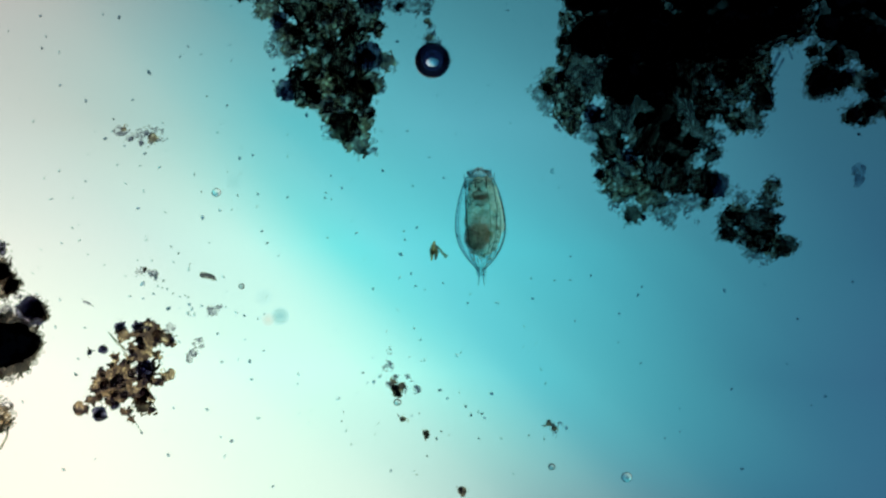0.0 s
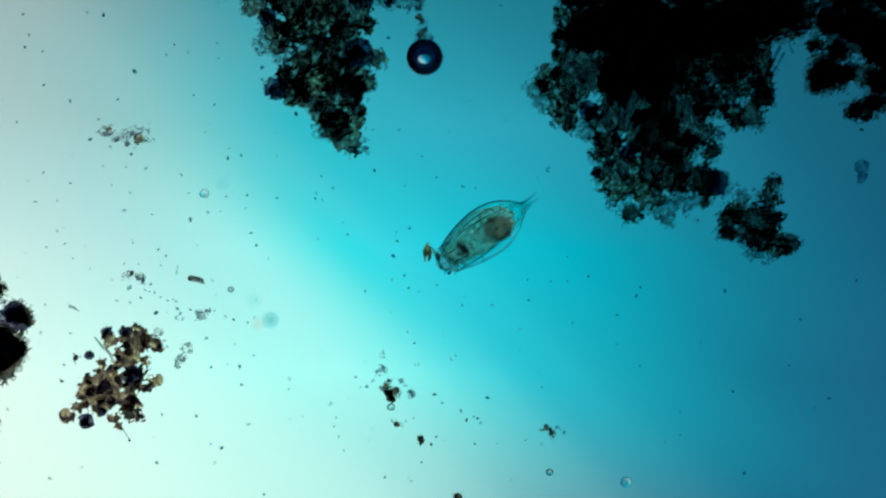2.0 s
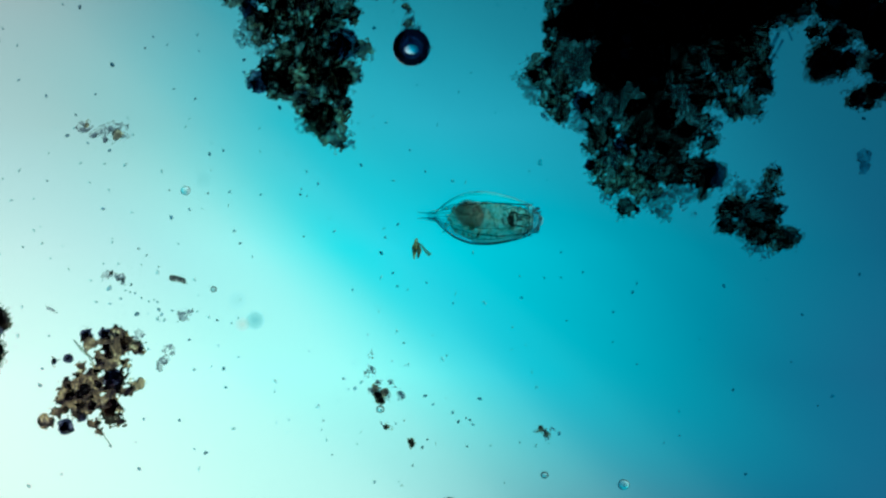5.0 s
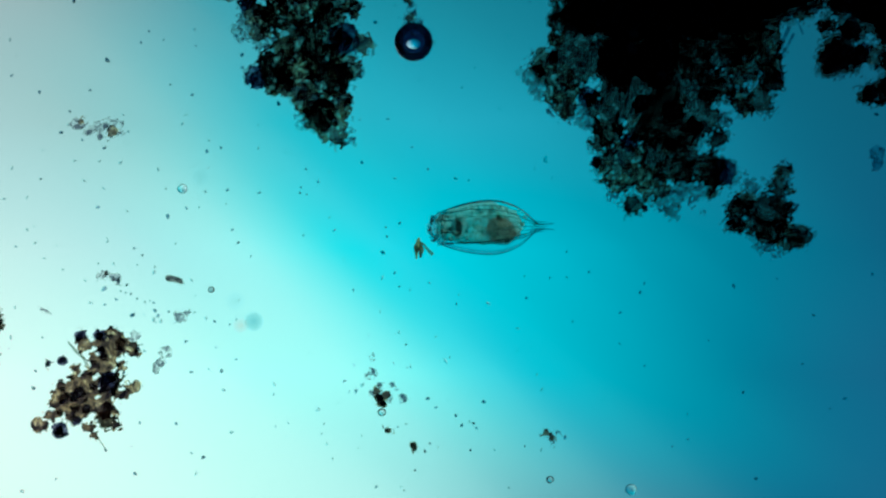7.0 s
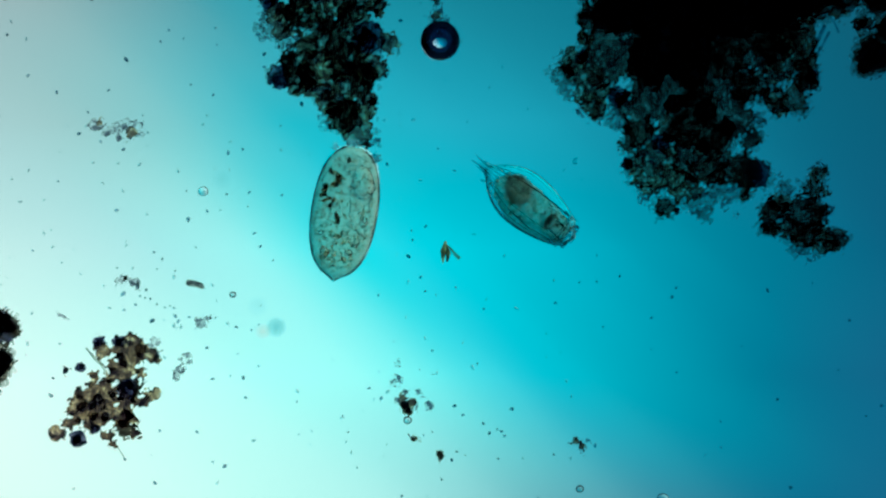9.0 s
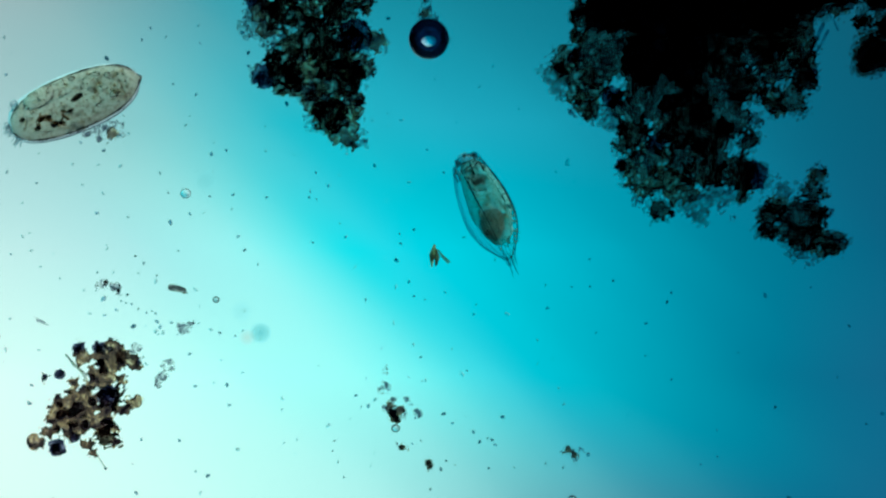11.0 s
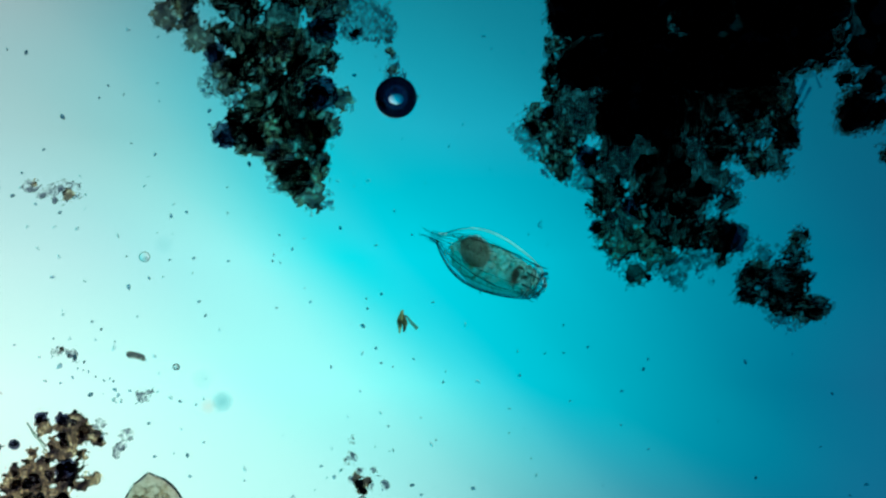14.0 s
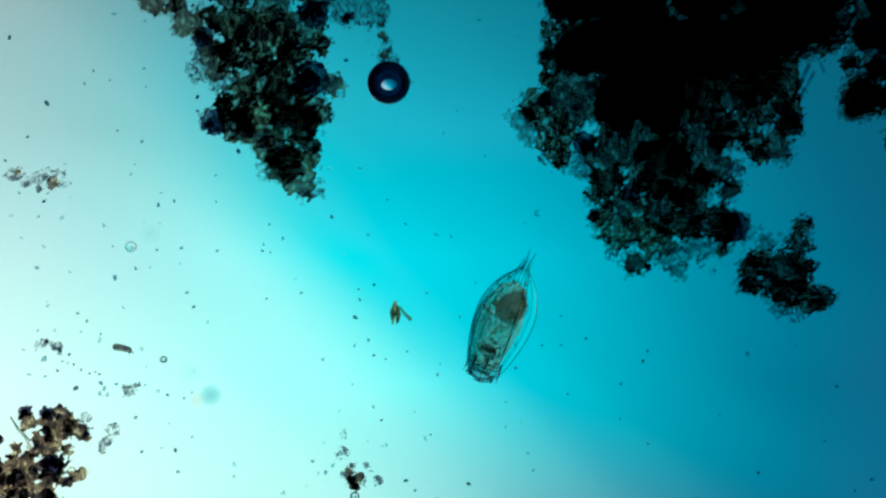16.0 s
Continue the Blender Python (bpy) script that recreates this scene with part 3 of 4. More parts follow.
GREAT_FOOT = [(1072, 240, 28, "M"), (1058, 262, 16, "M"), (1105, 263, 15, "B"), (1110, 369, 17, "M"), (1131, 373, 5, "B"), (1108, 310, 28, "S"), (1140, 328, 26, "S"),
              (1068, 300, 20, "S"), (1085, 328, 20, "S"), (1152, 345, 18, "S"), (1092, 285, 20, "S"), (1165, 362, 18, "L"), (1200, 343, 18, "L"), (1178, 376, 12, "L"),
              (1052, 295, 9, "B"), (1078, 355, 9, "L"), (1120, 285, 18, "S"), (1222, 345, 12, "L"), (1212, 368, 6, "L"), (1228, 380, 4, "L")]
GREAT_FRINGE = [(965, 135, 22, "S"), (988, 150, 26, "S"), (1000, 120, 24, "M"), (985, 15, 14, "S"), (992, 55, 20, "M"), (978, 48, 7, "B"), (984, 88, 14, "S"), (960, 118, 16, "S"), (976, 118, 11, "B"), (940, 150, 15, "L"), (952, 140, 9, "B"),
                (955, 168, 16, "L"), (985, 178, 22, "S"), (1010, 148, 26, "M"), (1037, 184, 17, "B"), (1000, 202, 16, "S"), (1030, 214, 15, "L"), (975, 206, 9, "L"),
                (1040, 228, 12, "L"), (1010, 178, 14, "S"), (1050, 205, 18, "M"), (1002, 92, 20, "M"), (1005, 222, 8, "L")]
RIGHT = [(1470, 18, 34, "D"), (1520, 28, 45, "D"), (1562, 58, 45, "D"), (1482, 72, 22, "D"), (1441, 64, 11, "D"), (1460, 116, 30, "D"), (1488, 118, 20, "D"), (1445, 135, 17, "D"),
         (1505, 108, 13, "B"), (1530, 116, 20, "S"), (1556, 130, 24, "D"), (1546, 166, 18, "D"), (1516, 180, 17, "D"), (1501, 184, 8, "S"), (1538, 186, 11, "S"), (1572, 165, 18, "S"),
         (1600, 90, 50, "D"), (1500, -45, 55, "D"), (1580, -40, 60, "D"), (1465, 150, 8, "L"), (1450, 95, 14, "S")]
OUTLIER = [(1290, 380, 19, "M"), (1286, 402, 13, "M"), (1305, 360, 16, "S"), (1330, 378, 24, "M"), (1356, 382, 22, "M"), (1360, 340, 17, "M"), (1368, 316, 12, "S"), (1366, 301, 7, "L"),
           (1380, 346, 8, "S"), (1345, 415, 24, "M"), (1375, 424, 20, "S"), (1401, 420, 13, "M"), (1394, 432, 9, "S"), (1335, 436, 13, "L"), (1356, 452, 8, "L"), (1320, 402, 20, "M"), (1312, 340, 11, "L"), (1306, 317, 4, "L"), (1388, 372, 6, "L")]
EDGE = [(-50, 449, 10, "B"), (-51, 491, 21, "D"), (-28, 516, 14, "D"), (-51, 527, 17, "S"), (-19, 537, 6, "L"), (7, 566, 27, "B"), (31, 575, 9, "S"), (12, 545, 9, "L"), (15, 562, 16, "D"),
        (-39, 628, 60, "D"), (-5, 623, 33, "D"), (-91, 616, 62, "D"), (-47, 763, 23, "S"), (-35, 735, 9, "L"), (-40, 569, 15, "L"), (-74, 715, 20, "S")]
LOWER_TOP = [(172, 589, 10, "B"), (178, 605, 15, "S"), (206, 590, 12, "B"), (226, 589, 17, "S"), (236, 605, 16, "S"), (214, 610, 16, "S"), (220, 630, 18, "S"), (240, 640, 10, "S"), (262, 610, 13, "S"),
             (266, 590, 7, "L"), (252, 600, 7, "L"), (266, 622, 6, "S"), (210, 645, 9, "S"), (195, 632, 10, "S"), (188, 650, 11, "S"), (180, 668, 16, "S"), (165, 645, 9, "S"), (160, 664, 10, "S"), (138, 675, 12, "S")]
LOWER_FOOT = [(230, 606, 22, "S"), (168, 698, 22, "S"), (188, 680, 18, "S"), (145, 690, 17, "S"), (134, 702, 13, "S"), (160, 700, 19, "S"), (160, 720, 17, "S"), (135, 718, 11, "S"), (118, 726, 9, "S"), (180, 698, 13, "S"), (218, 668, 18, "B"), (234, 670, 13, "M"),
              (212, 682, 13, "S"), (230, 690, 10, "S"), (185, 712, 18, "S"), (208, 708, 20, "S"), (213, 732, 18, "M"), (225, 718, 12, "S"), (231, 740, 8, "S"), (245, 690, 9, "S"), (252, 680, 10, "S"),
              (266, 674, 8, "S"), (163, 735, 10, "B"), (188, 744, 11, "S"), (194, 758, 7, "S")]


def build_clumps():
    clump("detritus_clump", UPPER + UPPER_TIP, "brown and blue-black crumbly detritus clump beside a bubble", 11, MOSSY_STUFF, (0,))
    great = clump("detritus_clump", GREAT_TOP + GREAT_MIDDLE + GREAT_FOOT + GREAT_FRINGE, "very large black detritus clump with ragged brown fringe", 12, SOOTY_STUFF, (0, 3))
    thread(great, [(1378, 68, 0.01), (1366, 92, 0.02), (1350, 126, 0.012)], 3.4, FILM)
    thread(great, [(1386, 78, 0.008), (1372, 104, 0.015), (1360, 122, 0.01)], 2.4, FILM)
    thread(great, [(1388, 52, 0.004), (1396, 64, 0.006), (1402, 79, 0.004)], 2.0, FILM)
    thread(great, [(1264, 82, 0.05), (1260, 98, 0.052), (1258, 108, 0.05)], 1.6)
    clump("detritus_clump", RIGHT, "black detritus clump with curled arm beside larger clump", 13, SOOTY_STUFF, (0, 4))
    clump("detritus_clump", OUTLIER, "small dark detritus clump lying apart from others", 14, SOOTY_STUFF, (0, 3))
    edge = clump("detritus_clump", EDGE, "rounded black detritus clump with pale loose grains", 15, made_of=SOOTY_STUFF, edge_veils=(0, 3))
    thread(edge, [(-32, 776, 0.004), (-34, 795, 0.006), (-44, 815, 0.004), (-54, 826, 0.003)], 2.0)
    global LOWER_CLUMP
    lower = LOWER_CLUMP = clump("detritus_clump", [(u, v, r * 0.92, kind) for u, v, r, kind in LOWER_TOP + LOWER_FOOT], "loose brown and blue detritus clump with clear filaments", 16, UMBER_STUFF)
    thread(lower, [(150, 600, 0.004), (160, 612, 0.008), (168, 618, 0.01), (184, 634, 0.008)], 1.3)
    thread(lower, [(154, 604, 0.006), (163, 618, 0.01), (175, 628, 0.01), (182, 640, 0.008)], 1.1)
    thread(lower, [(197, 757, 0.006), (205, 770, 0.004), (214, 783, 0.002)], 0.8)
    clump("detritus_crumb", [(100, 740, 12, "S"), (112, 743, 5, "S")], "small brown crumb of detritus on the slide", 17)
    clump("detritus_crumb", [(136, 750, 13, "B"), (134, 755, 7, "S")], "small blue and rust crumb of detritus", 18)
    clump("detritus_crumb", [(141, 632, 8, "B")], "tiny blue-black crumb of detritus", 19)
    clump("detritus_crumb", [(116, 637, 5, "B")], "tiny blue-black crumb of detritus", 20)
    clump("detritus_crumb", [(680, 696, 9, "D"), (685, 706, 6, "D"), (692, 690, 7, "S"), (670, 690, 6, "L"), (697, 698, 5, "L"), (681, 676, 4, "L"), (676, 684, 5, "S")], "dark brown crumb above a tiny ringed cell", 21)
    clump("grain_patch", [(165, 229, 9, "L"), (173, 226, 5, "S"), (181, 241, 6, "L"), (196, 232, 8, "L"), (206, 250, 5, "L"), (217, 225, 7, "L"), (227, 243, 8, "S"), (237, 231, 8, "L"), (222, 249, 5, "L"), (188, 236, 6, "L"), (210, 236, 6, "L"), (244, 240, 5, "L")], "loose patch of pale grains on the slide", 22)
    clump("grain_patch", [(316, 618, 11, "L"), (305, 638, 8, "L"), (302, 650, 4, "L")], "faint loose patch of pale grains", 23)
    clump("grain_patch", [(340, 558, 10, "L"), (352, 553, 5, "L")], "faint loose patch of pale grains", 24)
    clump("detritus_crumb", [(737, 776, 5, "M"), (739, 782, 4, "M")], "tiny rust-brown crumb of detritus", 25)
    clump("detritus_crumb", [(695, 752, 5, "M")], "tiny brown crumb of detritus", 26)
    clump("detritus_crumb", [(955, 757, 4, "L"), (963, 757, 4, "S"), (971, 759, 5, "S"), (974, 767, 4, "S"), (975, 774, 3, "L"), (982, 756, 3, "L")], "rust-brown three-armed crumb of detritus", 27)
    clump("detritus_crumb", [(664, 652, 6, "L"), (662, 660, 4, "L"), (668, 628, 5, "L"), (671, 655, 3, "L")], "string of faint grey crumbs", 28)
    clump("detritus_crumb", [(720, 696, 6, "L"), (703, 674, 4, "L")], "faint grey crumb of detritus", 29)
    clump("detritus_crumb", [(1525, 278, 8, "F"), (1530, 286, 10, "F"), (1527, 297, 8, "F"), (1525, 305, 5, "F")], "faint grey-blue flake alone on slide", 30)
    clump("grain_patch", [(209, 487, 6, "L"), (215, 483, 4, "S"), (205, 492, 4, "L")], "small grey cluster of grains", 32)
    clump("grain_patch", [(226, 489, 4, "L"), (232, 492, 5, "L"), (236, 498, 4, "L")], "small grey chain of grains", 33)
    clump("detritus_crumb", [(806, 882, 7, "S")], "small grey crumb of detritus", 31)


build_clumps()


def build_shard():
    """Three rusty splinters at which the rotifer holds on."""
    base = thing("rusty_shard", (0, 0, 0), "olive and rust coloured splinters on the slide", "debris shard")
    for name, pts, rad in (("splinter", [(748, 424, 0.006), (744, 440, 0.009), (743, 460, 0.005)], (2.0, 5.2, 1.2)),
                           ("splinter", [(750, 430, 0.012), (752, 444, 0.014), (750, 458, 0.008)], (1.2, 4.2, 1.4)),
                           ("splinter", [(753, 432, 0.006), (762, 444, 0.007), (771, 453, 0.005)], (1.4, 2.6, 3.2))):
        fine = []
        for k in range(9):
            f = k / 4
            i = min(1, int(f))
            f -= i
            fine.append(([pts[i][j] + (pts[i + 1][j] - pts[i][j]) * f for j in range(3)], rad[i] + (rad[i + 1] - rad[i]) * f))
        part(name, tube([at(*p) for p, _ in fine], [max(0.3, r) / 1000 for _, r in fine]), RUST if pts[2][0] < 760 else CRUMB, base)


build_shard()

# ---- bubble, cells, specks ----


def build_bubble():
    base = thing("air_bubble", at(739, 91, 0.031), "round air bubble with dark rim and bright middle", "air bubble")
    bm = bmesh.new()
    bmesh.ops.create_uvsphere(bm, u_segments=64, v_segments=32, radius=0.0322)
    part("bubble_wall", bm, AIR, base)
    tail = clump("grain_string", [(735, 55, 10, "L"), (733, 50, 8, "S"), (745, 60, 6, "L"), (735, 40, 8, "L"), (733, 30, 6, "L"), (731, 20, 6, "S"), (728, 4, 3, "L"), (770, 92, 4, "L"), (727, 60, 5, "L"), (742, 58, 5, "L"), (728, -12, 4, "L"), (729, -24, 3, "L")], "string of grey grains trailing from the bubble", 41)
    return tail


build_bubble()


def ring_cell(u, v, r, label, thick=0.3):
    base = thing("clear_cell", at(u, v, r * 0.6 / 1000), label, "clear cell")
    bm = bmesh.new()
    bmesh.ops.create_uvsphere(bm, u_segments=24, v_segments=14, radius=r / 1000)
    for p in bm.verts:
        p.co.z *= 0.6
        p.co *= 1 + 0.1 * noise.noise(p.co * 90 + Vector((u, v, 0)))
    part("cell_wall", bm, CLEAR, base)
    bow = [(math.cos(k * math.tau / 20) * r / 1000, math.sin(k * math.tau / 20) * r * 0.9 / 1000, 0) for k in range(21)]
    part("cell_rim", tube(bow, [0.0013 if r < 7 else 0.0009] * 21, 6), RIM if r < 7 else LINE, base)
    bm = bmesh.new()
    bmesh.ops.create_icosphere(bm, subdivisions=2, radius=r * 0.35 / 1000)
    for p in bm.verts:
        p.co += Vector((r * 0.25, -r * 0.2, 0)) / 1000
        p.co.z *= 0.5
    part("nucleus", bm, FAINT, base)


for u, v, r in ((345, 340, 8), (394, 512, 4.5), (1108, 853, 9.5), (970, 836, 5.5), (684, 721, 6)):
    ring_cell(u, v, r, "small clear round cell on the slide")


def build_smudges():
    for u, v, r, kind in ((466, 566, 19, "soft grey-blue out of focus droplet"), (444, 573, 15, "added faint pink side of the blurred droplet"), (435, 531, 20, "very faint grey droplet"), (376, 321, 18, "very faint grey droplet")):
        bm = bmesh.new()
        bmesh.ops.create_uvsphere(bm, u_segments=32, v_segments=16, radius=1.0)
        drop = part("soft_droplet", bm, SMUDGE if u > 450 else SMUDGE_PINK if v > 560 else SMUDGE_FAINT, None, kind)
        tagged(drop, category="droplet")
        drop.location = at(u, v, 0.012)
        drop.scale = (r / 1000, r / 1000, 0.012)


def faint_copy(name, middle, rim):
    m = SMUDGE.copy()
    m.name = name
    for n in m.node_tree.nodes:
        if n.type == "VALTORGB":
            n.color_ramp.elements[0].color = middle
            n.color_ramp.elements[1].color = rim
    return m


SMUDGE_FAINT = faint_copy("faint_droplet", (0.95, 0.965, 0.97, 1), (0.97, 0.98, 0.985, 1))
# pink side of the one blurred droplet, added as a drop of its own
SMUDGE_PINK = faint_copy("droplet_pink_side", (1.0, 0.91, 0.90, 1), (1.0, 0.95, 0.945, 1))
build_smudges()

SPECKS_A = [(16, 20, 3), (161, 20, 4), (20, 79, 3), (55, 147, 3), (102, 175, 3.5), (188, 172, 3), (218, 121, 5), (275, 91, 2.5), (289, 72, 2.5), (362, 180, 3), (369, 97, 2), (325, 163, 2),
            (6, 214, 3), (139, 244, 4), (175, 257, 3), (213, 270, 3.5), (162, 292, 3), (387, 277, 4), (411, 270, 3), (474, 232, 2), (475, 272, 2.5), (509, 195, 4.5), (438, 80, 4), (447, 112, 4), (447, 134, 3), (154, 208, 2.5), (151, 231, 3), (674, 57, 4)]
SPECKS_B = [(27, 319, 2.5), (104, 323, 2.5), (201, 371, 4), (352, 373, 3), (62, 438, 2.5), (110, 458, 2), (141, 477, 2), (263, 441, 2.5), (277, 453, 2.5), (333, 433, 2), (268, 469, 2), (298, 473, 2),
            (202, 467, 2), (228, 467, 3), (180, 496, 3), (317, 339, 2), (384, 345, 2.5), (226, 491, 4), (236, 497, 4.5), (212, 510, 5), (240, 514, 2), (248, 517, 2), (257, 519, 2.5), (268, 527, 2), (281, 533, 2), (290, 530, 2), (296, 534, 2.5), (298, 547, 4)]
SPECKS_C = [(232, 528, 3), (213, 537, 3), (260, 555, 5), (336, 565, 2.5), (297, 565, 2), (385, 560, 3.5), (400, 566, 3), (60, 542, 3), (422, 342, 3), (476, 347, 2.5), (430, 410, 3), (440, 432, 3),
            (547, 338, 2.5), (545, 347, 2.5), (557, 350, 2), (551, 420, 2), (604, 411, 3), (651, 296, 3.5), (576, 328, 3), (556, 307, 2.5), (636, 513, 2.5), (425, 571, 2), (437, 562, 2), (691, 406, 2), (715, 399, 3), (693, 422, 2.5), (686, 449, 4), (706, 484, 3)]
SPECKS_D = [(714, 507, 2.5), (732, 513, 2), (765, 501, 2.5), (811, 537, 2.5), (763, 307, 2.5), (736, 270, 2.5), (999, 448, 2), (1037, 483, 2.5), (999, 492, 2), (970, 493, 2), (1131, 502, 2.5), (1124, 517, 3.5),
            (930, 527, 3), (1090, 552, 3), (1009, 567, 2), (1283, 507, 4), (1357, 495, 2), (1519, 487, 3), (1419, 557, 3), (1089, 605, 2), (1131, 643, 2.5), (1299, 688, 3), (1472, 699, 3.5), (1446, 716, 2), (1204, 725, 2), (1320, 835, 4), (843, 135, 2.5), (885, 205, 2.5)]
SPECKS_E = [(713, 585, 3), (725, 606, 2.5), (776, 593, 2), (800, 628, 2), (948, 657, 2), (857, 703, 4), (762, 698, 4), (776, 713, 3), (810, 727, 3), (820, 743, 3.5), (840, 740, 3), (845, 748, 3),
            (833, 737, 2), (835, 786, 2.5), (620, 668, 3), (585, 741, 2), (582, 757, 2), (644, 782, 2), (640, 685, 4), (711, 746, 2.5), (725, 741, 2), (757, 787, 3.5), (766, 774, 2.5), (740, 820, 2.5), (674, 848, 3), (722, 854, 2), (927, 779, 2), (996, 764, 4)]
SPECKS_F = [(320, 386, 5), (303, 556, 4), (296, 563, 4), (308, 566, 4), (322, 549, 3), (250, 504, 3), (576, 714, 2), (351, 600, 3), (402, 610, 2.5), (437, 630, 2.5), (411, 650, 4), (415, 683, 3), (360, 652, 3), (272, 738, 3), (334, 740, 3), (264, 825, 4), (380, 797, 4), (214, 785, 3),
            (95, 650, 3), (92, 680, 3.5), (245, 652, 3), (457, 880, 3), (360, 790, 2.5), (1178, 780, 2), (1205, 768, 2), (1526, 215, 4), (780, 780, 1.5), (600, 800, 2), (500, 690, 2), (560, 620, 1.5), (1060, 700, 1.5), (900, 850, 2), (1400, 640, 2), (1240, 600, 1.5)]


def build_specks():
    rng = random.Random(77)
    kinds = []
    for k, (v, f) in enumerate(BITS[:6]):
        me = bpy.data.meshes.new("speck")
        me.from_pydata((v * np.array((1.0, 1.25, 0.7)) * 0.8).tolist(), [], f)
        me.polygons.foreach_set("use_smooth", [True] * len(f))
        me.materials.append(SPECK)
        pale = me.copy()
        pale.materials[0] = FAINT
        kinds.append((me, pale))
    for u, v, r in SPECKS_A + SPECKS_B + SPECKS_C + SPECKS_D + SPECKS_E + SPECKS_F:
        me = kinds[rng.randrange(6)][1 if rng.random() < 0.12 else 0]
        ob = tagged(new("speck", me), "tiny grey grain lying on the glass slide", "speck", "specks on the slide")
        ob.matrix_basis = Matrix.Translation(at(u, v, r * 0.5 / 1000)) @ Matrix.Rotation(rng.uniform(0, 6.28), 4, "Z") @ Matrix.Diagonal((r * 0.92 / 1000, r * 1.05 / 1000, r * 0.8 / 1000, 1))
    for _ in range(150):
        u, v = rng.uniform(-60, 1000), rng.uniform(-40, 860)
        r = 1.6 + 2.4 * rng.random() ** 2
        me = kinds[rng.randrange(6)][1]
        ob = tagged(new("speck", me), "tiny faint pale grain on the glass slide", "speck", "specks on the slide")
        ob.matrix_basis = Matrix.Translation(at(u, v, r * 0.5 / 1000)) @ Matrix.Rotation(rng.uniform(0, 6.28), 4, "Z") @ Matrix.Diagonal((r * 0.8 / 1000, r * 1.2 / 1000, r * 0.8 / 1000, 1))
    rod = thing("rod_cell", at(330, 494, 0.005), "short grey rod-shaped cell", "rod cell")
    pts = [Vector((-0.013, 0.003, 0)), Vector((-0.009, 0.002, 0)), Vector((0.006, -0.001, 0)), Vector((0.012, -0.003, 0)), Vector((0.014, -0.008, 0))]
    part("rod", tube(pts, [0.0034, 0.0056, 0.005, 0.0044, 0.003]), GLOOM, rod)
    curl = thing("curled_flake", at(110, 547, 0.004), "thin curled grey flake", "flake")
    pts = [Vector((-0.009, 0.009, 0)), Vector((-0.004, 0.002, 0.001)), Vector((0.002, -0.001, 0)), Vector((0.012, -0.006, 0))]
    part("flake", tube(pts, [0.0018, 0.003, 0.0032, 0.0014]), PALE, curl)


build_specks()

# ---- the small rotifer ----


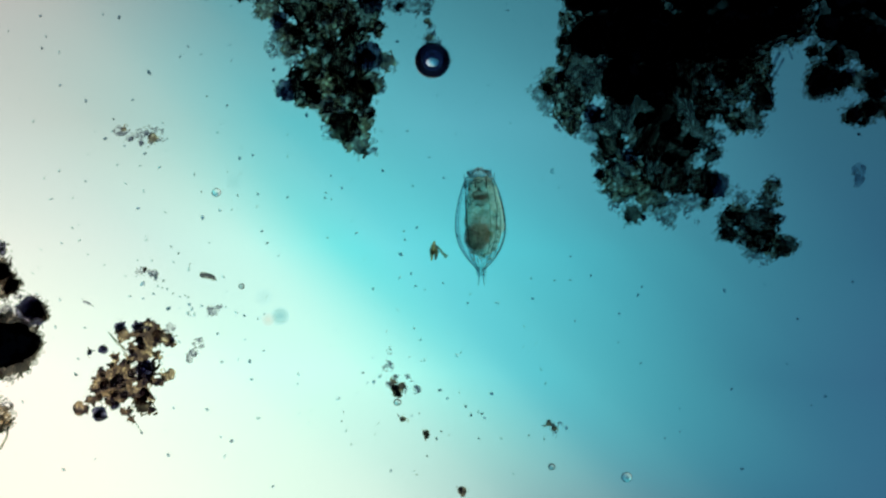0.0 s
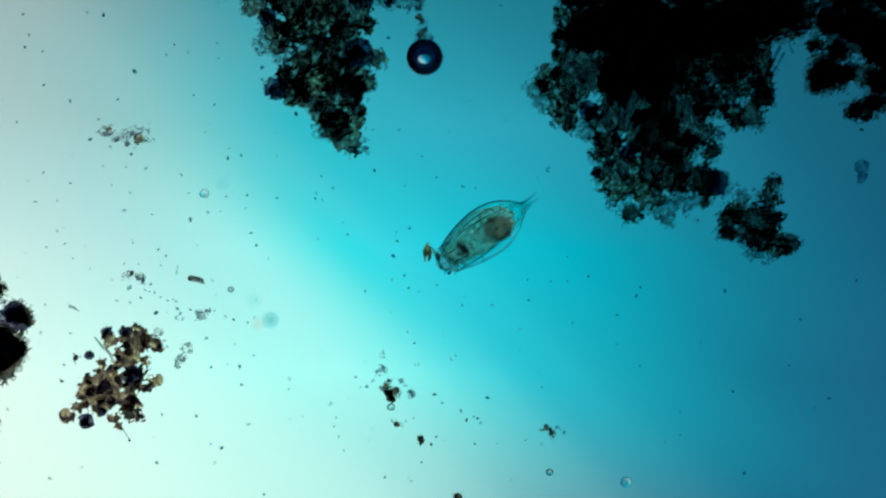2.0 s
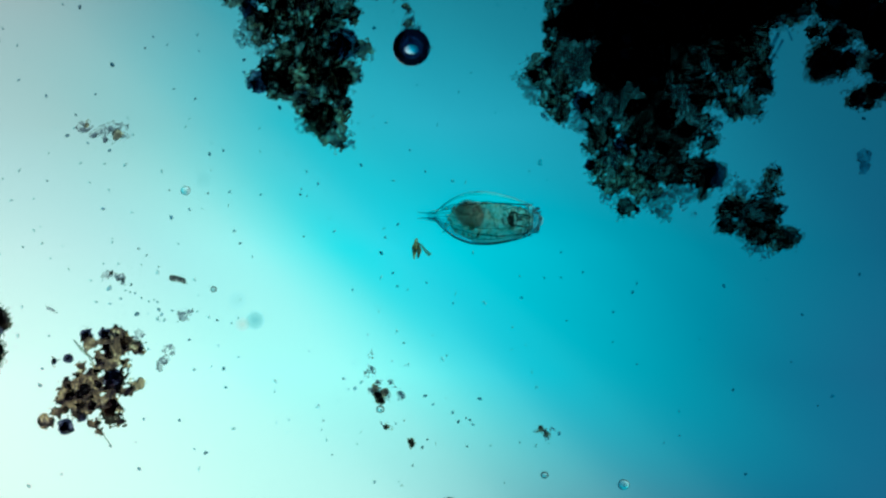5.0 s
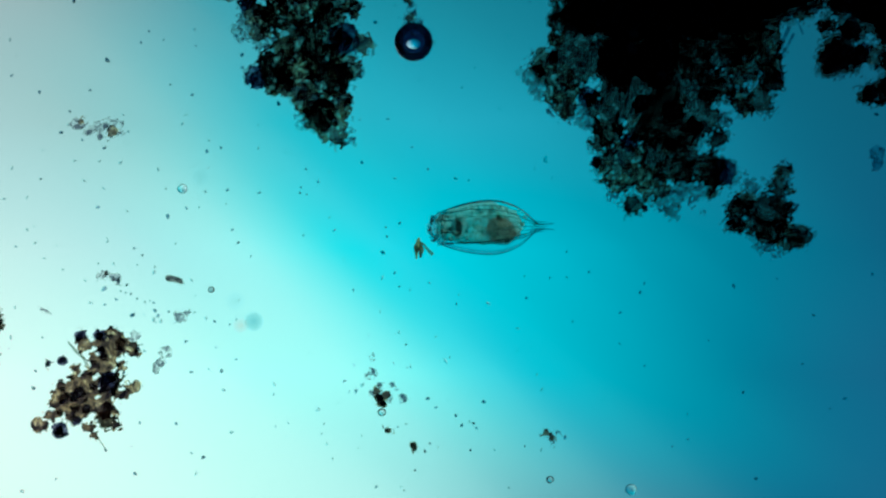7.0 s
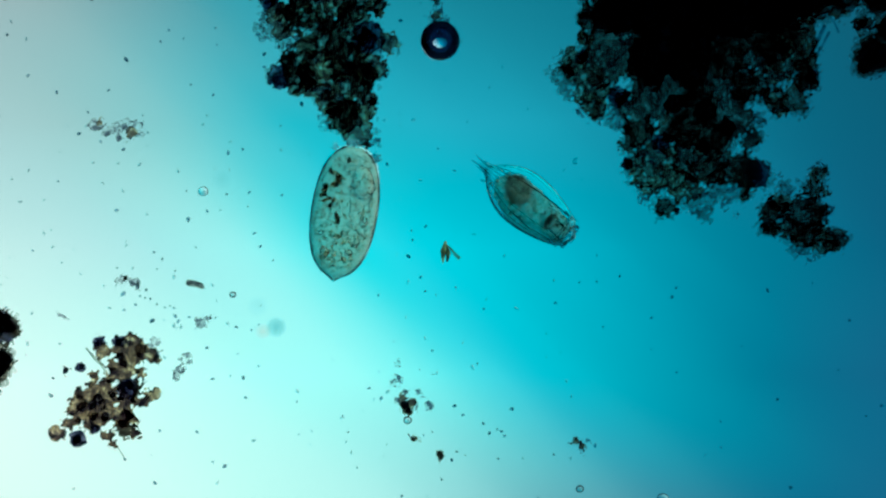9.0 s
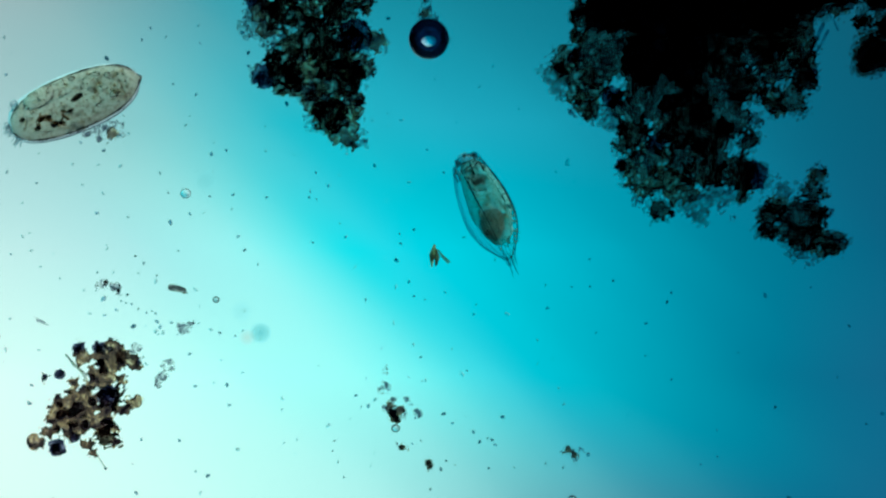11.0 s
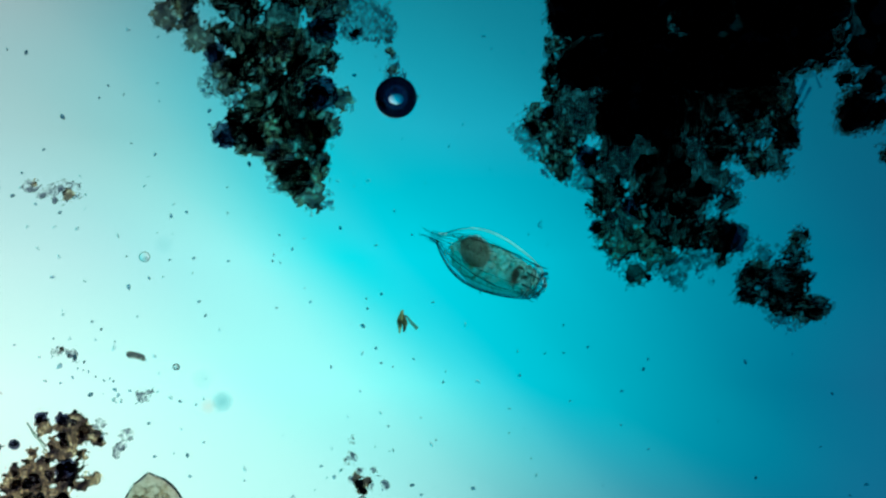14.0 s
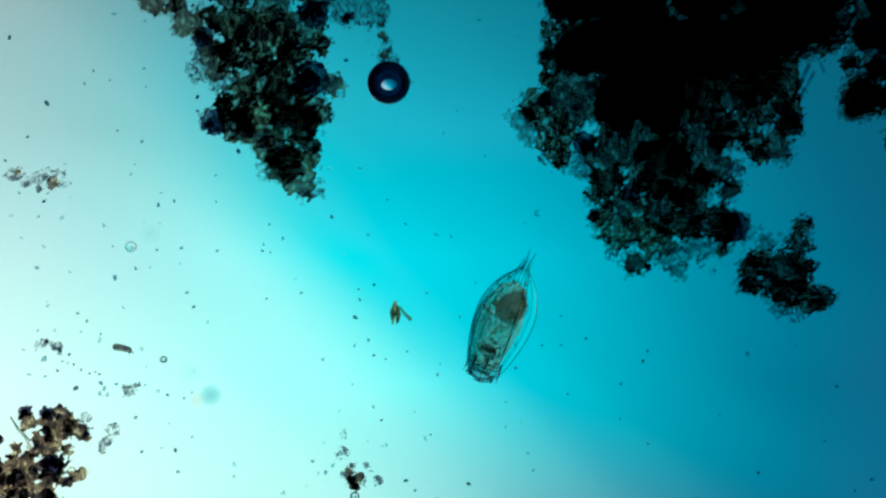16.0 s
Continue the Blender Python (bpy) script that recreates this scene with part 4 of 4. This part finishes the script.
def build_rotifer():
    base = thing("rotifer", (0, 0, 0), "transparent spined rotifer with brown yolk mass swimming", "rotifer")
    shape = smooth_profile([(-0.082, 0.003), (-0.076, 0.010), (-0.062, 0.023), (-0.042, 0.036), (-0.018, 0.0435), (0.005, 0.0445), (0.030, 0.0415), (0.055, 0.0355), (0.072, 0.0300), (0.081, 0.0262), (0.086, 0.0240)])
    part("lorica", spindle(shape, 0.68, 48, 10, 0.012), SHELL, base, "clear glassy shell")
    gut = smooth_profile([(-0.056, 0.004), (-0.047, 0.018), (-0.020, 0.030), (0.010, 0.034), (0.036, 0.031), (0.058, 0.0262), (0.074, 0.021), (0.084, 0.0125)], 24)
    part("gut", roughened(spindle(gut, 0.58, 48, 5, 0.06, 0.17), 0.004, 90), GUT, base, "greenish granular gut")
    part("yolk_gland", blob((0.0205, 0.0255, 0.009), (-0.005, -0.020, 0.006), 4, 0.10, 6.0, -0.5), YOLK, base, "brown granular yolk mass")
    part("yolk_cloud", blob((0.0225, 0.0305, 0.010), (-0.006, -0.018, 0.006), 4, 0.18, 9.0, -0.15), HEAD, base, "thin cloud round the yolk")
    rng = random.Random(3)
    items = []
    for _ in range(420):
        y = rng.uniform(-0.062, 0.078)
        w = 0.030 * math.sqrt(max(0.05, 1 - (y / 0.085) ** 2))
        x = 0.005 + w * rng.uniform(-1, 1)
        if ((x + 0.006) / 0.022) ** 2 + ((y + 0.019) / 0.030) ** 2 < 1:
            continue
        size = rng.uniform(0.0012, 0.0030)
        items.append((rng.choice(SHARDS), (x, y, rng.uniform(0.006, 0.016)), (size * 0.6, size * 1.5, size * 0.5), turned(rng)))
    mesh_part("dark_granules", *heap(items[::4]), JAW, base, "scattered dark granules", kind="stuff")
    mesh_part("gut_granules", *heap(items), GUT, base, "fine greenish granules", kind="stuff")
    for y, w in ((0.034, 0.011), (0.060, 0.012)):
        pts = [(w * f, y + 0.003 * f * f * (1 if y < 0.05 else -1), 0.012) for f in (-1, -0.6, -0.2, 0.2, 0.6, 1)]
        part("jaw_arch", tube(pts, [0.0004, 0.0011, 0.0008, 0.0012, 0.0009, 0.0004], 6), RIM, base)
    part("jaws", blob((0.0085, 0.0052, 0.006), (0.001, 0.050, 0.006), 3, 0.55, 2.0, 0.3), JAW, base, "dark chewing jaws")
    for sgn in (-1, 1):
        pts = [(sgn * 0.003, 0.044, 0.012), (sgn * 0.009, 0.047, 0.013), (sgn * 0.0125, 0.054, 0.013), (sgn * 0.009, 0.060, 0.012)]
        part("jaw_hook", tube(pts, [0.0008, 0.0020, 0.0016, 0.0005], 6), JAW, base, "dark curved chewing hook")
    part("jaw_frame", blob((0.017, 0.013, 0.006), (0.001, 0.050, 0.0), 3, 0.35, 8.0), HEAD, base)
    part("eye_spot", blob((0.0034, 0.0034, 0.003), (-0.002, 0.064, 0.006), 2, 0.1), FOOD, base, "dark eye spot")
    global CORONA, SPINES
    SPINES = []
    CORONA = part("corona", blob((0.0215, 0.0165, 0.011), (0, 0.082, 0), 4, 0.5, 3.0), HEAD, base, "crumpled grey crown")
    rng = random.Random(17)
    for k in range(5):
        y, w = 0.073 + 0.0052 * k, 0.0232 - 0.0005 * k * k
        pts = [(w * (i / 5 - 1), y + 0.003 * noise.noise(Vector((i * 0.9, k * 2.3, 1.0))) - 0.004 * (i / 5 - 1) ** 2, 0.014) for i in range(11)]
        part("crown_fold", tube(pts, [0.0003] + [rng.uniform(0.0005, 0.0012) for _ in range(9)] + [0.0003], 6), RIM if k in (1, 4) else LINE, CORONA)
    for k in range(8):
        f = k / 3.5 - 1
        part("crown_lobe", blob((rng.uniform(0.0022, 0.0034), rng.uniform(0.0028, 0.0050), 0.003), (0.0190 * f, 0.0955 - 0.005 * f * f + rng.uniform(-0.0015, 0.0015), 0.006), 2, 0.5, k * 1.7, -0.4 * f), LINE if k % 3 else RIM, CORONA)
    rng = random.Random(21)
    for k in range(16):
        x, y = rng.uniform(-0.024, 0.026), rng.uniform(-0.04, 0.07)
        part("gut_fold", blob((rng.uniform(0.002, 0.005), rng.uniform(0.003, 0.007), 0.002), (x, y, 0.013), 2, 0.5, k * 3.1, rng.uniform(0, 3)), GUT if k % 3 else HEAD, base)
    for k in range(14):
        x, y = rng.uniform(-0.026, 0.026), rng.uniform(-0.045, 0.045)
        pts = [(x, y, 0.014), (x + rng.uniform(-0.006, 0.006), y + 0.008, 0.015), (x + rng.uniform(-0.008, 0.008), y + rng.uniform(0.012, 0.024), 0.014)]
        part("muscle_strand", tube(pts, [0.0005, 0.0009, 0.0005], 6), LINE, base)
    # long ridges of the shell
    for a, s in ((18, 0.8), (36, 1.0), (66, 0.6), (128, 0.5), (152, 0.7), (200, 0.5), (235, 0.4), (310, 0.6), (340, 0.8)):
        pts = []
        for k in range(14):
            y, w = shape[2 + int(k * (len(shape) - 4) / 13)]
            b = math.radians(a)
            wave = 1.004 + 0.03 * noise.noise(Vector((a, y * 60, 0.5)))
            pts.append((math.cos(b) * w * wave, y, math.sin(b) * w * 0.68 * 1.004))
        part("ridge", tube(pts, [0.0007 * s] * len(pts), 6), LINE, base)
    for pts in ([(-0.0235, 0.080, 0.014), (-0.026, 0.04, 0.022), (-0.024, 0.0, 0.026), (-0.020, -0.035, 0.022), (-0.010, -0.068, 0.010)],
                [(0.0215, 0.080, 0.014), (0.030, 0.03, 0.022), (0.028, -0.01, 0.026), (0.020, -0.045, 0.018), (0.008, -0.072, 0.006)]):
        part("plate_edge", tube(pts, [0.0006, 0.0012, 0.0010, 0.0006, 0.0003] if pts[0][0] < 0 else [0.0004, 0.0008, 0.0008, 0.0006, 0.0004], 6), RIM, base, "dark edge of the back plate")
    # side rims
    for sgn in (-1, 1):
        pts = [(sgn * w * 1.0, y, 0) for y, w in shape[1:-1:2]]
        part("rim", tube(pts, [0.0005 + (0.0011 if sgn > 0 else 0.0002) * math.sin(math.pi * k / (len(pts) - 1)) for k in range(len(pts))], 6), RIM if sgn > 0 else LINE, base)
    # folds round the foot
    for k in range(7):
        x = -0.018 + 0.006 * k + rng.uniform(-0.001, 0.001)
        pts = [(x * 1.2, -0.044 + rng.uniform(-0.006, 0.006), 0.014), (x * 0.9, -0.062, 0.012), (x * 0.5, -0.080, 0.006), (x * 0.45, -0.091 + rng.uniform(-0.008, 0.004), 0.003)]
        part("foot_fold", tube(pts, [0.0004, 0.0008, 0.0008, 0.0003], 6), LINE, base)
    # front spines
    for x, z, length, lean in ((-0.0255, 0.004, 0.022, -0.12), (0.0255, 0.003, 0.023, 0.08), (-0.008, 0.020, 0.018, 0.1), (0.011, 0.020, 0.021, 0.15), (-0.018, -0.016, 0.013, -0.1), (0.020, -0.014, 0.018, 0.2)):
        pts = [(x, 0.074, z), (x + lean * length * 0.2, 0.078 + length * 0.4, z), (x + lean * length * 0.5, 0.079 + length * 0.75, z), (x + lean * length, 0.080 + length, z)]
        SPINES.append(part("spine", tube(pts, [0.0014, 0.0011, 0.0008, 0.0003]), RIM, base))
    # short cilia on the crown
    rng = random.Random(5)
    for k in range(14):
        x = -0.021 + 0.042 * k / 13 + rng.uniform(-0.001, 0.001)
        l = rng.uniform(0.004, 0.010)
        part("cilium", tube([(x, 0.084, 0.0), (x + rng.uniform(-0.003, 0.003), 0.088 + l, 0.002)], [0.0008, 0.0002], 5), RIM if k % 2 else LINE, CORONA)
    # foot with two toes
    part("foot", tube([(0, -0.070, 0), (0, -0.083, 0), (0, -0.092, 0)], [0.013, 0.0075, 0.0055], 12), SHELL, base)
    for sgn in (-1, 1):
        pts = [(sgn * 0.004, -0.076, 0), (sgn * 0.0035, -0.090, 0), (sgn * 0.0045, -0.102, -0.002), (sgn * 0.0060, -0.110, -0.003)]
        part("toe", tube(pts, [0.0014, 0.0013, 0.001, 0.0003], 6), LINE, base)
    return base


# ---- the large rotifer ----


def build_swimmer():
    base = thing("large_rotifer", (0, 0, 0), "large buff granular oval rotifer with clear shell", "rotifer")
    shape = smooth_profile([(-0.113, 0.0012), (-0.109, 0.0055), (-0.104, 0.013), (-0.098, 0.0235), (-0.080, 0.0375), (-0.052, 0.0475), (-0.020, 0.0515), (0.020, 0.0515), (0.055, 0.0465), (0.080, 0.038), (0.096, 0.025), (0.102, 0.012)], 44)
    part("lorica", spindle(shape, 0.6, 48, 8, 0.006), BIGSHELL, base, "clear shell longer than the body")
    flesh = smooth_profile([(-0.1105, 0.001), (-0.107, 0.005), (-0.102, 0.0125), (-0.096, 0.0225), (-0.078, 0.0365), (-0.050, 0.0462), (-0.018, 0.0500), (0.020, 0.0500), (0.052, 0.0450), (0.076, 0.0365), (0.090, 0.026), (0.099, 0.012)], 44)
    part("body", roughened(spindle(flesh, 0.30, 48, 3, 0.01), 0.0012, 80), FLESH, base, "buff granular flesh")
    for sgn in (-1, 1):
        pts = [(sgn * w, y, 0) for y, w in flesh[:-1]]
        part("rim", tube(pts, [0.0013 + 0.0006 * math.sin(k * 0.7 + sgn) + 0.0003 * math.sin(k * 2.1) for k in range(len(pts))], 6), RIM, base, "dark outline of the body")
    # clear vacuoles and bubbles with dark rims
    for k, (x, y, w, l, turn) in enumerate(((0.022, 0.046, 0.017, 0.026, 0.2), (-0.016, 0.0105, 0.0042, 0.0055, 0.1), (-0.020, -0.068, 0.006, 0.008, 0.5), (0.026, -0.047, 0.004, 0.0075, -0.4), (0.017, -0.064, 0.0055, 0.0045, 0.2),
                                            (0.004, -0.036, 0.0035, 0.0045, 0.0), (-0.006, -0.052, 0.003, 0.004, 0.8), (-0.030, -0.040, 0.004, 0.003, 0.3), (0.012, -0.022, 0.003, 0.004, 1.0), (-0.004, 0.062, 0.005, 0.004, 0.4), (0.034, -0.010, 0.003, 0.005, 0.1))):
        place = Vector((x, y, 0.012))
        spin = Matrix.Rotation(turn, 3, "Z")
        bow = [place + spin @ Vector((w * math.cos(i * math.tau / 16), l * math.sin(i * math.tau / 16), 0)) for i in range(17)]
        part("vacuole_rim", tube(bow, [0.0007 if k else 0.0005] * 17, 6), LINE if k % 3 == 0 else RIM, base)
        part("vacuole", blob((w, l, min(w, l) * 0.4), place, 3, 0.05, k, turn), CLEAR, base, "clear oval vacuole")
    # folds of the skin, mostly along one side and round the head
    for pts in ([(0.020, -0.030, 0.012), (0.010, -0.006, 0.014), (0.008, 0.014, 0.014), (0.004, 0.040, 0.014), (0.010, 0.072, 0.010)],
                [(0.042, -0.010, 0.008), (0.036, 0.016, 0.010), (0.042, 0.044, 0.008), (0.030, 0.070, 0.006)],
                [(0.030, -0.040, 0.010), (0.026, -0.010, 0.012), (0.030, 0.012, 0.012)],
                [(0.034, 0.062, 0.006), (0.016, 0.073, 0.010), (-0.004, 0.070, 0.012), (-0.024, 0.077, 0.008)],
                [(0.026, 0.080, 0.006), (0.010, 0.086, 0.008), (-0.010, 0.084, 0.008), (-0.024, 0.086, 0.005)],
                [(-0.018, -0.092, 0.004), (-0.004, -0.087, 0.008), (0.012, -0.091, 0.006)],
                [(-0.042, 0.020, 0.006), (-0.040, 0.044, 0.008), (-0.030, 0.066, 0.008)]):
        part("skin_fold", tube(pts, [0.0004] + [0.0010] * (len(pts) - 2) + [0.0004], 6), LINE, base)
    rng = random.Random(31)
    # brown cluster of gut lobes beside the middle, and looser lobes behind
    for k in range(22):
        f = k / 21
        x, y = -0.024 + 0.010 * math.sin(f * 7) + rng.uniform(-0.006, 0.006), 0.060 - 0.054 * f + rng.uniform(-0.004, 0.004)
        part("gut_lobe", blob((rng.uniform(0.002, 0.0045), rng.uniform(0.003, 0.0055), 0.003), (x, y, 0.012), 2, 0.6, k * 2.3, rng.uniform(0, 3)), FOOD if k % 4 == 0 else BROWN, base, "dark brown gut")
    for k in range(9):
        x, y = 0.000 + rng.uniform(-0.024, 0.020), -0.050 + rng.uniform(-0.028, 0.024)
        part("gut_lobe", blob((rng.uniform(0.002, 0.005), rng.uniform(0.003, 0.006), 0.004), (x, y, 0.012), 2, 0.6, k * 4.7, rng.uniform(0, 3)), FLESH if k % 2 else GRANULE, base)
    part("food_body", blob((0.0036, 0.0105, 0.005), (-0.008, -0.014, 0.020), 3, 0.15, 2.0, 0.35), FOOD, base, "dark food body")
    part("food_body", blob((0.0026, 0.0045, 0.004), (-0.005, 0.078, 0.012), 3, 0.3, 4.0, 0.1), FOOD, base, "small dark food body")
    rng = random.Random(9)
    for size, count, name, material, back in ((0.0022, 26, "large_granules", FOOD, 0.5), (0.0026, 90, "granules", GRANULE, 0.35), (0.0020, 420, "fine_granules", GRANULE, 0.0)):
        items = []
        for _ in range(count):
            y = rng.uniform(-0.088, 0.080 - 0.14 * back)
            w = 0.047 * math.sqrt(max(0.05, 1 - (y / 0.1) ** 2))
            x = w * rng.uniform(-0.92, 0.92)
            z = rng.uniform(-0.5, 0.9) * 0.5 * math.sqrt(max(0.0, w * w - x * x))
            s = size * rng.uniform(0.4, 1.2)
            items.append((rng.choice(BITS), (x, y, z), (s * 0.7, s * rng.uniform(0.8, 1.7), s * 0.6), turned(rng)))
        mesh_part(name, *heap(items), material, base, kind="stuff")
    items = []
    for _ in range(150):
        y = rng.uniform(-0.086, 0.082)
        w = 0.046 * math.sqrt(max(0.05, 1 - (y / 0.1) ** 2))
        x, s = w * rng.uniform(-0.92, 0.92), 0.0015 * rng.uniform(0.5, 1.3)
        items.append((rng.choice(BITS), (x, y, -0.002 - 0.32 * math.sqrt(max(0.0, w * w - x * x))), (s * 0.7, s * rng.uniform(0.8, 1.7), s * 0.6), turned(rng)))
    mesh_part("belly_granules", *heap(items[:50]), FOOD, base, kind="stuff")
    mesh_part("belly_grain", *heap(items[50:]), BROWN, base, kind="stuff")
    items = []
    for k in range(60):
        a = math.pi * (0.04 + 0.16 * k / 24 if k < 25 else 0.44 + 0.16 * (k - 25) / 24 if k < 50 else 0.74 + 0.01 * (k - 50))
        x, y = 0.037 * math.cos(a), 0.076 + 0.026 * math.sin(a)
        l = rng.uniform(0.004, 0.011)
        turn = np.array(Matrix.Rotation(a - math.pi / 2 + rng.uniform(-0.7, 0.7), 3, "Z"))
        items.append((BITS[0], (x * 1.05, y + 0.004, rng.uniform(-0.008, 0.008)), (0.0008, l, 0.0008), turn))
    mesh_part("cilia", *heap(items), FAINT, base, "fine fringe of cilia", kind="stuff")
    return base


ROTIFER = build_rotifer()
SWIMMER = build_swimmer()

# seconds, x, y, heading
ROTIFER_WAY = [
    (0, 0.046, 0.047, 2),
    (0.2, 0.047, 0.054, -19),
    (0.5, 0.049, 0.055, -55),
    (0.7, 0.043, 0.057, -80),
    (1, 0.065, 0.050, -117),
    (1.3, 0.062, 0.041, -149),
    (1.7, 0.070, 0.032, -196),
    (2, 0.067, 0.035, -234),
    (2.3, 0.085, 0.033, -267),
    (2.5, 0.084, 0.032, -298),
    (2.6, 0.092, 0.036, -318),
    (3, 0.087, 0.040, -321),
    (3.5, 0.094, 0.038, -321),
    (3.7, 0.093, 0.036, -325),
    (4, 0.082, 0.038, -356),
    (4.2, 0.071, 0.057, -381),
    (4.7, 0.074, 0.054, -425),
    (5.2, 0.076, 0.050, -470),
    (5.8, 0.079, 0.047, -515),
    (6.3, 0.081, 0.043, -559),
    (6.5, 0.083, 0.044, -565),
    (6.6, 0.080, 0.038, -574),
    (6.8, 0.085, 0.039, -589),
    (7, 0.080, 0.033, -629),
    (7.2, 0.068, 0.030, -647),
    (7.4, 0.067, 0.040, -666),
    (7.7, 0.053, 0.045, -696),
    (8, 0.059, 0.065, -731),
    (8.3, 0.067, 0.072, -769),
    (8.5, 0.088, 0.084, -790),
    (8.7, 0.100, 0.085, -815),
    (9.1, 0.090, 0.081, -861),
    (9.5, 0.081, 0.076, -907),
    (10, 0.071, 0.072, -953),
    (10.4, 0.061, 0.068, -998),
    (10.8, 0.052, 0.063, -1044),
    (11, 0.049, 0.068, -1056),
    (11.3, 0.046, 0.076, -1079),
    (11.6, 0.040, 0.087, -1109),
    (11.9, 0.046, 0.098, -1125),
    (12.1, 0.044, 0.091, -1124),
    (12.4, 0.047, 0.092, -1125),
    (12.8, 0.049, 0.089, -1130),
    (13.1, 0.052, 0.088, -1145),
    (13.4, 0.066, 0.090, -1161),
    (13.6, 0.073, 0.094, -1177),
    (13.8, 0.082, 0.091, -1184),
    (14, 0.092, 0.094, -1195),
    (14.2, 0.099, 0.085, -1208),
    (14.4, 0.108, 0.080, -1217),
    (14.6, 0.113, 0.073, -1230),
    (14.8, 0.117, 0.065, -1232),
    (15, 0.119, 0.049, -1239),
    (15.2, 0.123, 0.041, -1246),
    (15.4, 0.126, 0.029, -1248),
    (15.6, 0.127, 0.018, -1252),
    (15.8, 0.123, 0.005, -1268),
    (16, 0.126, -0.008, -1283),
]
SWIMMER_WAY = [
    (0, -0.577, -1.245, -18),
    (6.6, -0.399, -0.919, -18),
    (7.3, -0.385, -0.630, -18),
    (7.7, -0.374, -0.464, -18),
    (7.9, -0.334, -0.380, -21),
    (8.1, -0.283, -0.289, -20),
    (8.3, -0.249, -0.199, -20),
    (8.5, -0.221, -0.106, -17),
    (8.7, -0.193, -0.026, -14),
    (9.2, -0.198, 0.113, -3),
    (9.7, -0.241, 0.214, 30),
    (10.3, -0.373, 0.262, 75),
    (10.8, -0.511, 0.257, 92),
    (11, -0.584, 0.233, 111),
    (11.2, -0.648, 0.168, 134),
    (11.4, -0.686, 0.116, 157),
    (11.6, -0.699, 0.026, 168),
    (11.8, -0.654, -0.045, 217),
    (12, -0.623, -0.073, 225),
    (12.4, -0.592, -0.077, 235),
    (12.6, -0.557, -0.072, 243),
    (12.8, -0.527, -0.074, 242),
    (13, -0.480, -0.093, 234),
    (13.2, -0.447, -0.113, 221),
    (13.4, -0.422, -0.147, 209),
    (13.5, -0.410, -0.163, 203),
    (13.6, -0.397, -0.179, 199),
    (13.8, -0.394, -0.258, 189),
    (14, -0.390, -0.324, 188),
    (14.2, -0.381, -0.404, 187),
    (16, -0.335, -1.158, 187),
]


def nudged(share):
    """The pose of the loose clump after the large rotifer has pushed it round its foot."""
    foot = at(155, 677)
    return Matrix.Translation(foot + Vector((0.003, 0.002, 0)) * share) @ Matrix.Rotation(radians(-6.5 * share), 4, "Z") @ Matrix.Translation(-foot)


def motions():
    walk(LOWER_CLUMP, [(t, nudged(k)) for t, k in ((0.0, 0.0), (11.5, 0.0), (11.8, 0.2), (12.1, 0.8), (12.6, 1.0), (13.0, 1.25), (13.5, 1.0), (14.0, 0.9), (16.0, 0.88))])
    rolls = ((0, 0), (0.9, 8), (1.3, 6), (1.9, -5), (2.2, -20), (2.5, -54), (3.0, -48), (3.6, -42), (4.0, -30), (4.7, 0), (8.7, 3), (10.8, 28), (11.4, 32), (11.9, 4), (14.0, -4), (14.6, 14), (15.5, 22), (16.0, 20))
    walk(ROTIFER, [(t, pose(x, y, 0.055, 0, np.interp(t, *zip(*rolls)), turn)) for t, x, y, turn in ROTIFER_WAY])
    crown = ((0.0, -0.1), (1.0, -0.05), (2.4, -0.15), (2.8, 1.0), (3.7, 0.8), (4.0, -0.1), (8.7, 0.0), (10.8, 0.0), (11.5, 0.0), (11.9, 1.0), (12.7, 1.0), (13.0, 0.5), (13.4, 0.0), (16.0, 0.0))
    walk(CORONA, [(t, pose(0, -0.028 * k, 0)) for t, k in crown])
    drawn = ((0.0, 0.4), (1.0, 0.3), (2.4, 0.2), (2.8, 1.0), (3.7, 0.8), (4.0, 0.1), (8.7, 0.0), (10.8, 0.2), (11.5, 0.3), (11.9, 1.0), (12.7, 1.0), (13.0, 0.6), (13.6, 0.3), (16.0, 0.45))
    for spine in SPINES:
        walk(spine, [(t, pose(0, -0.016 * (1 - k), 0)) for t, k in drawn])
    rolled = {10.3: 8, 10.8: 24, 11: 32, 11.2: 34, 11.4: 38, 11.6: 60, 11.8: 122, 12.4: 190, 12.6: 200, 12.8: 203, 13: 200, 13.2: 195}
    walk(SWIMMER, [(t, pose(x, y, 0.12, 0, 6 * math.sin(t * 2.1) + rolled.get(t, 0 if t < 11.7 else 180), turn)) for t, x, y, turn in SWIMMER_WAY])


motions()
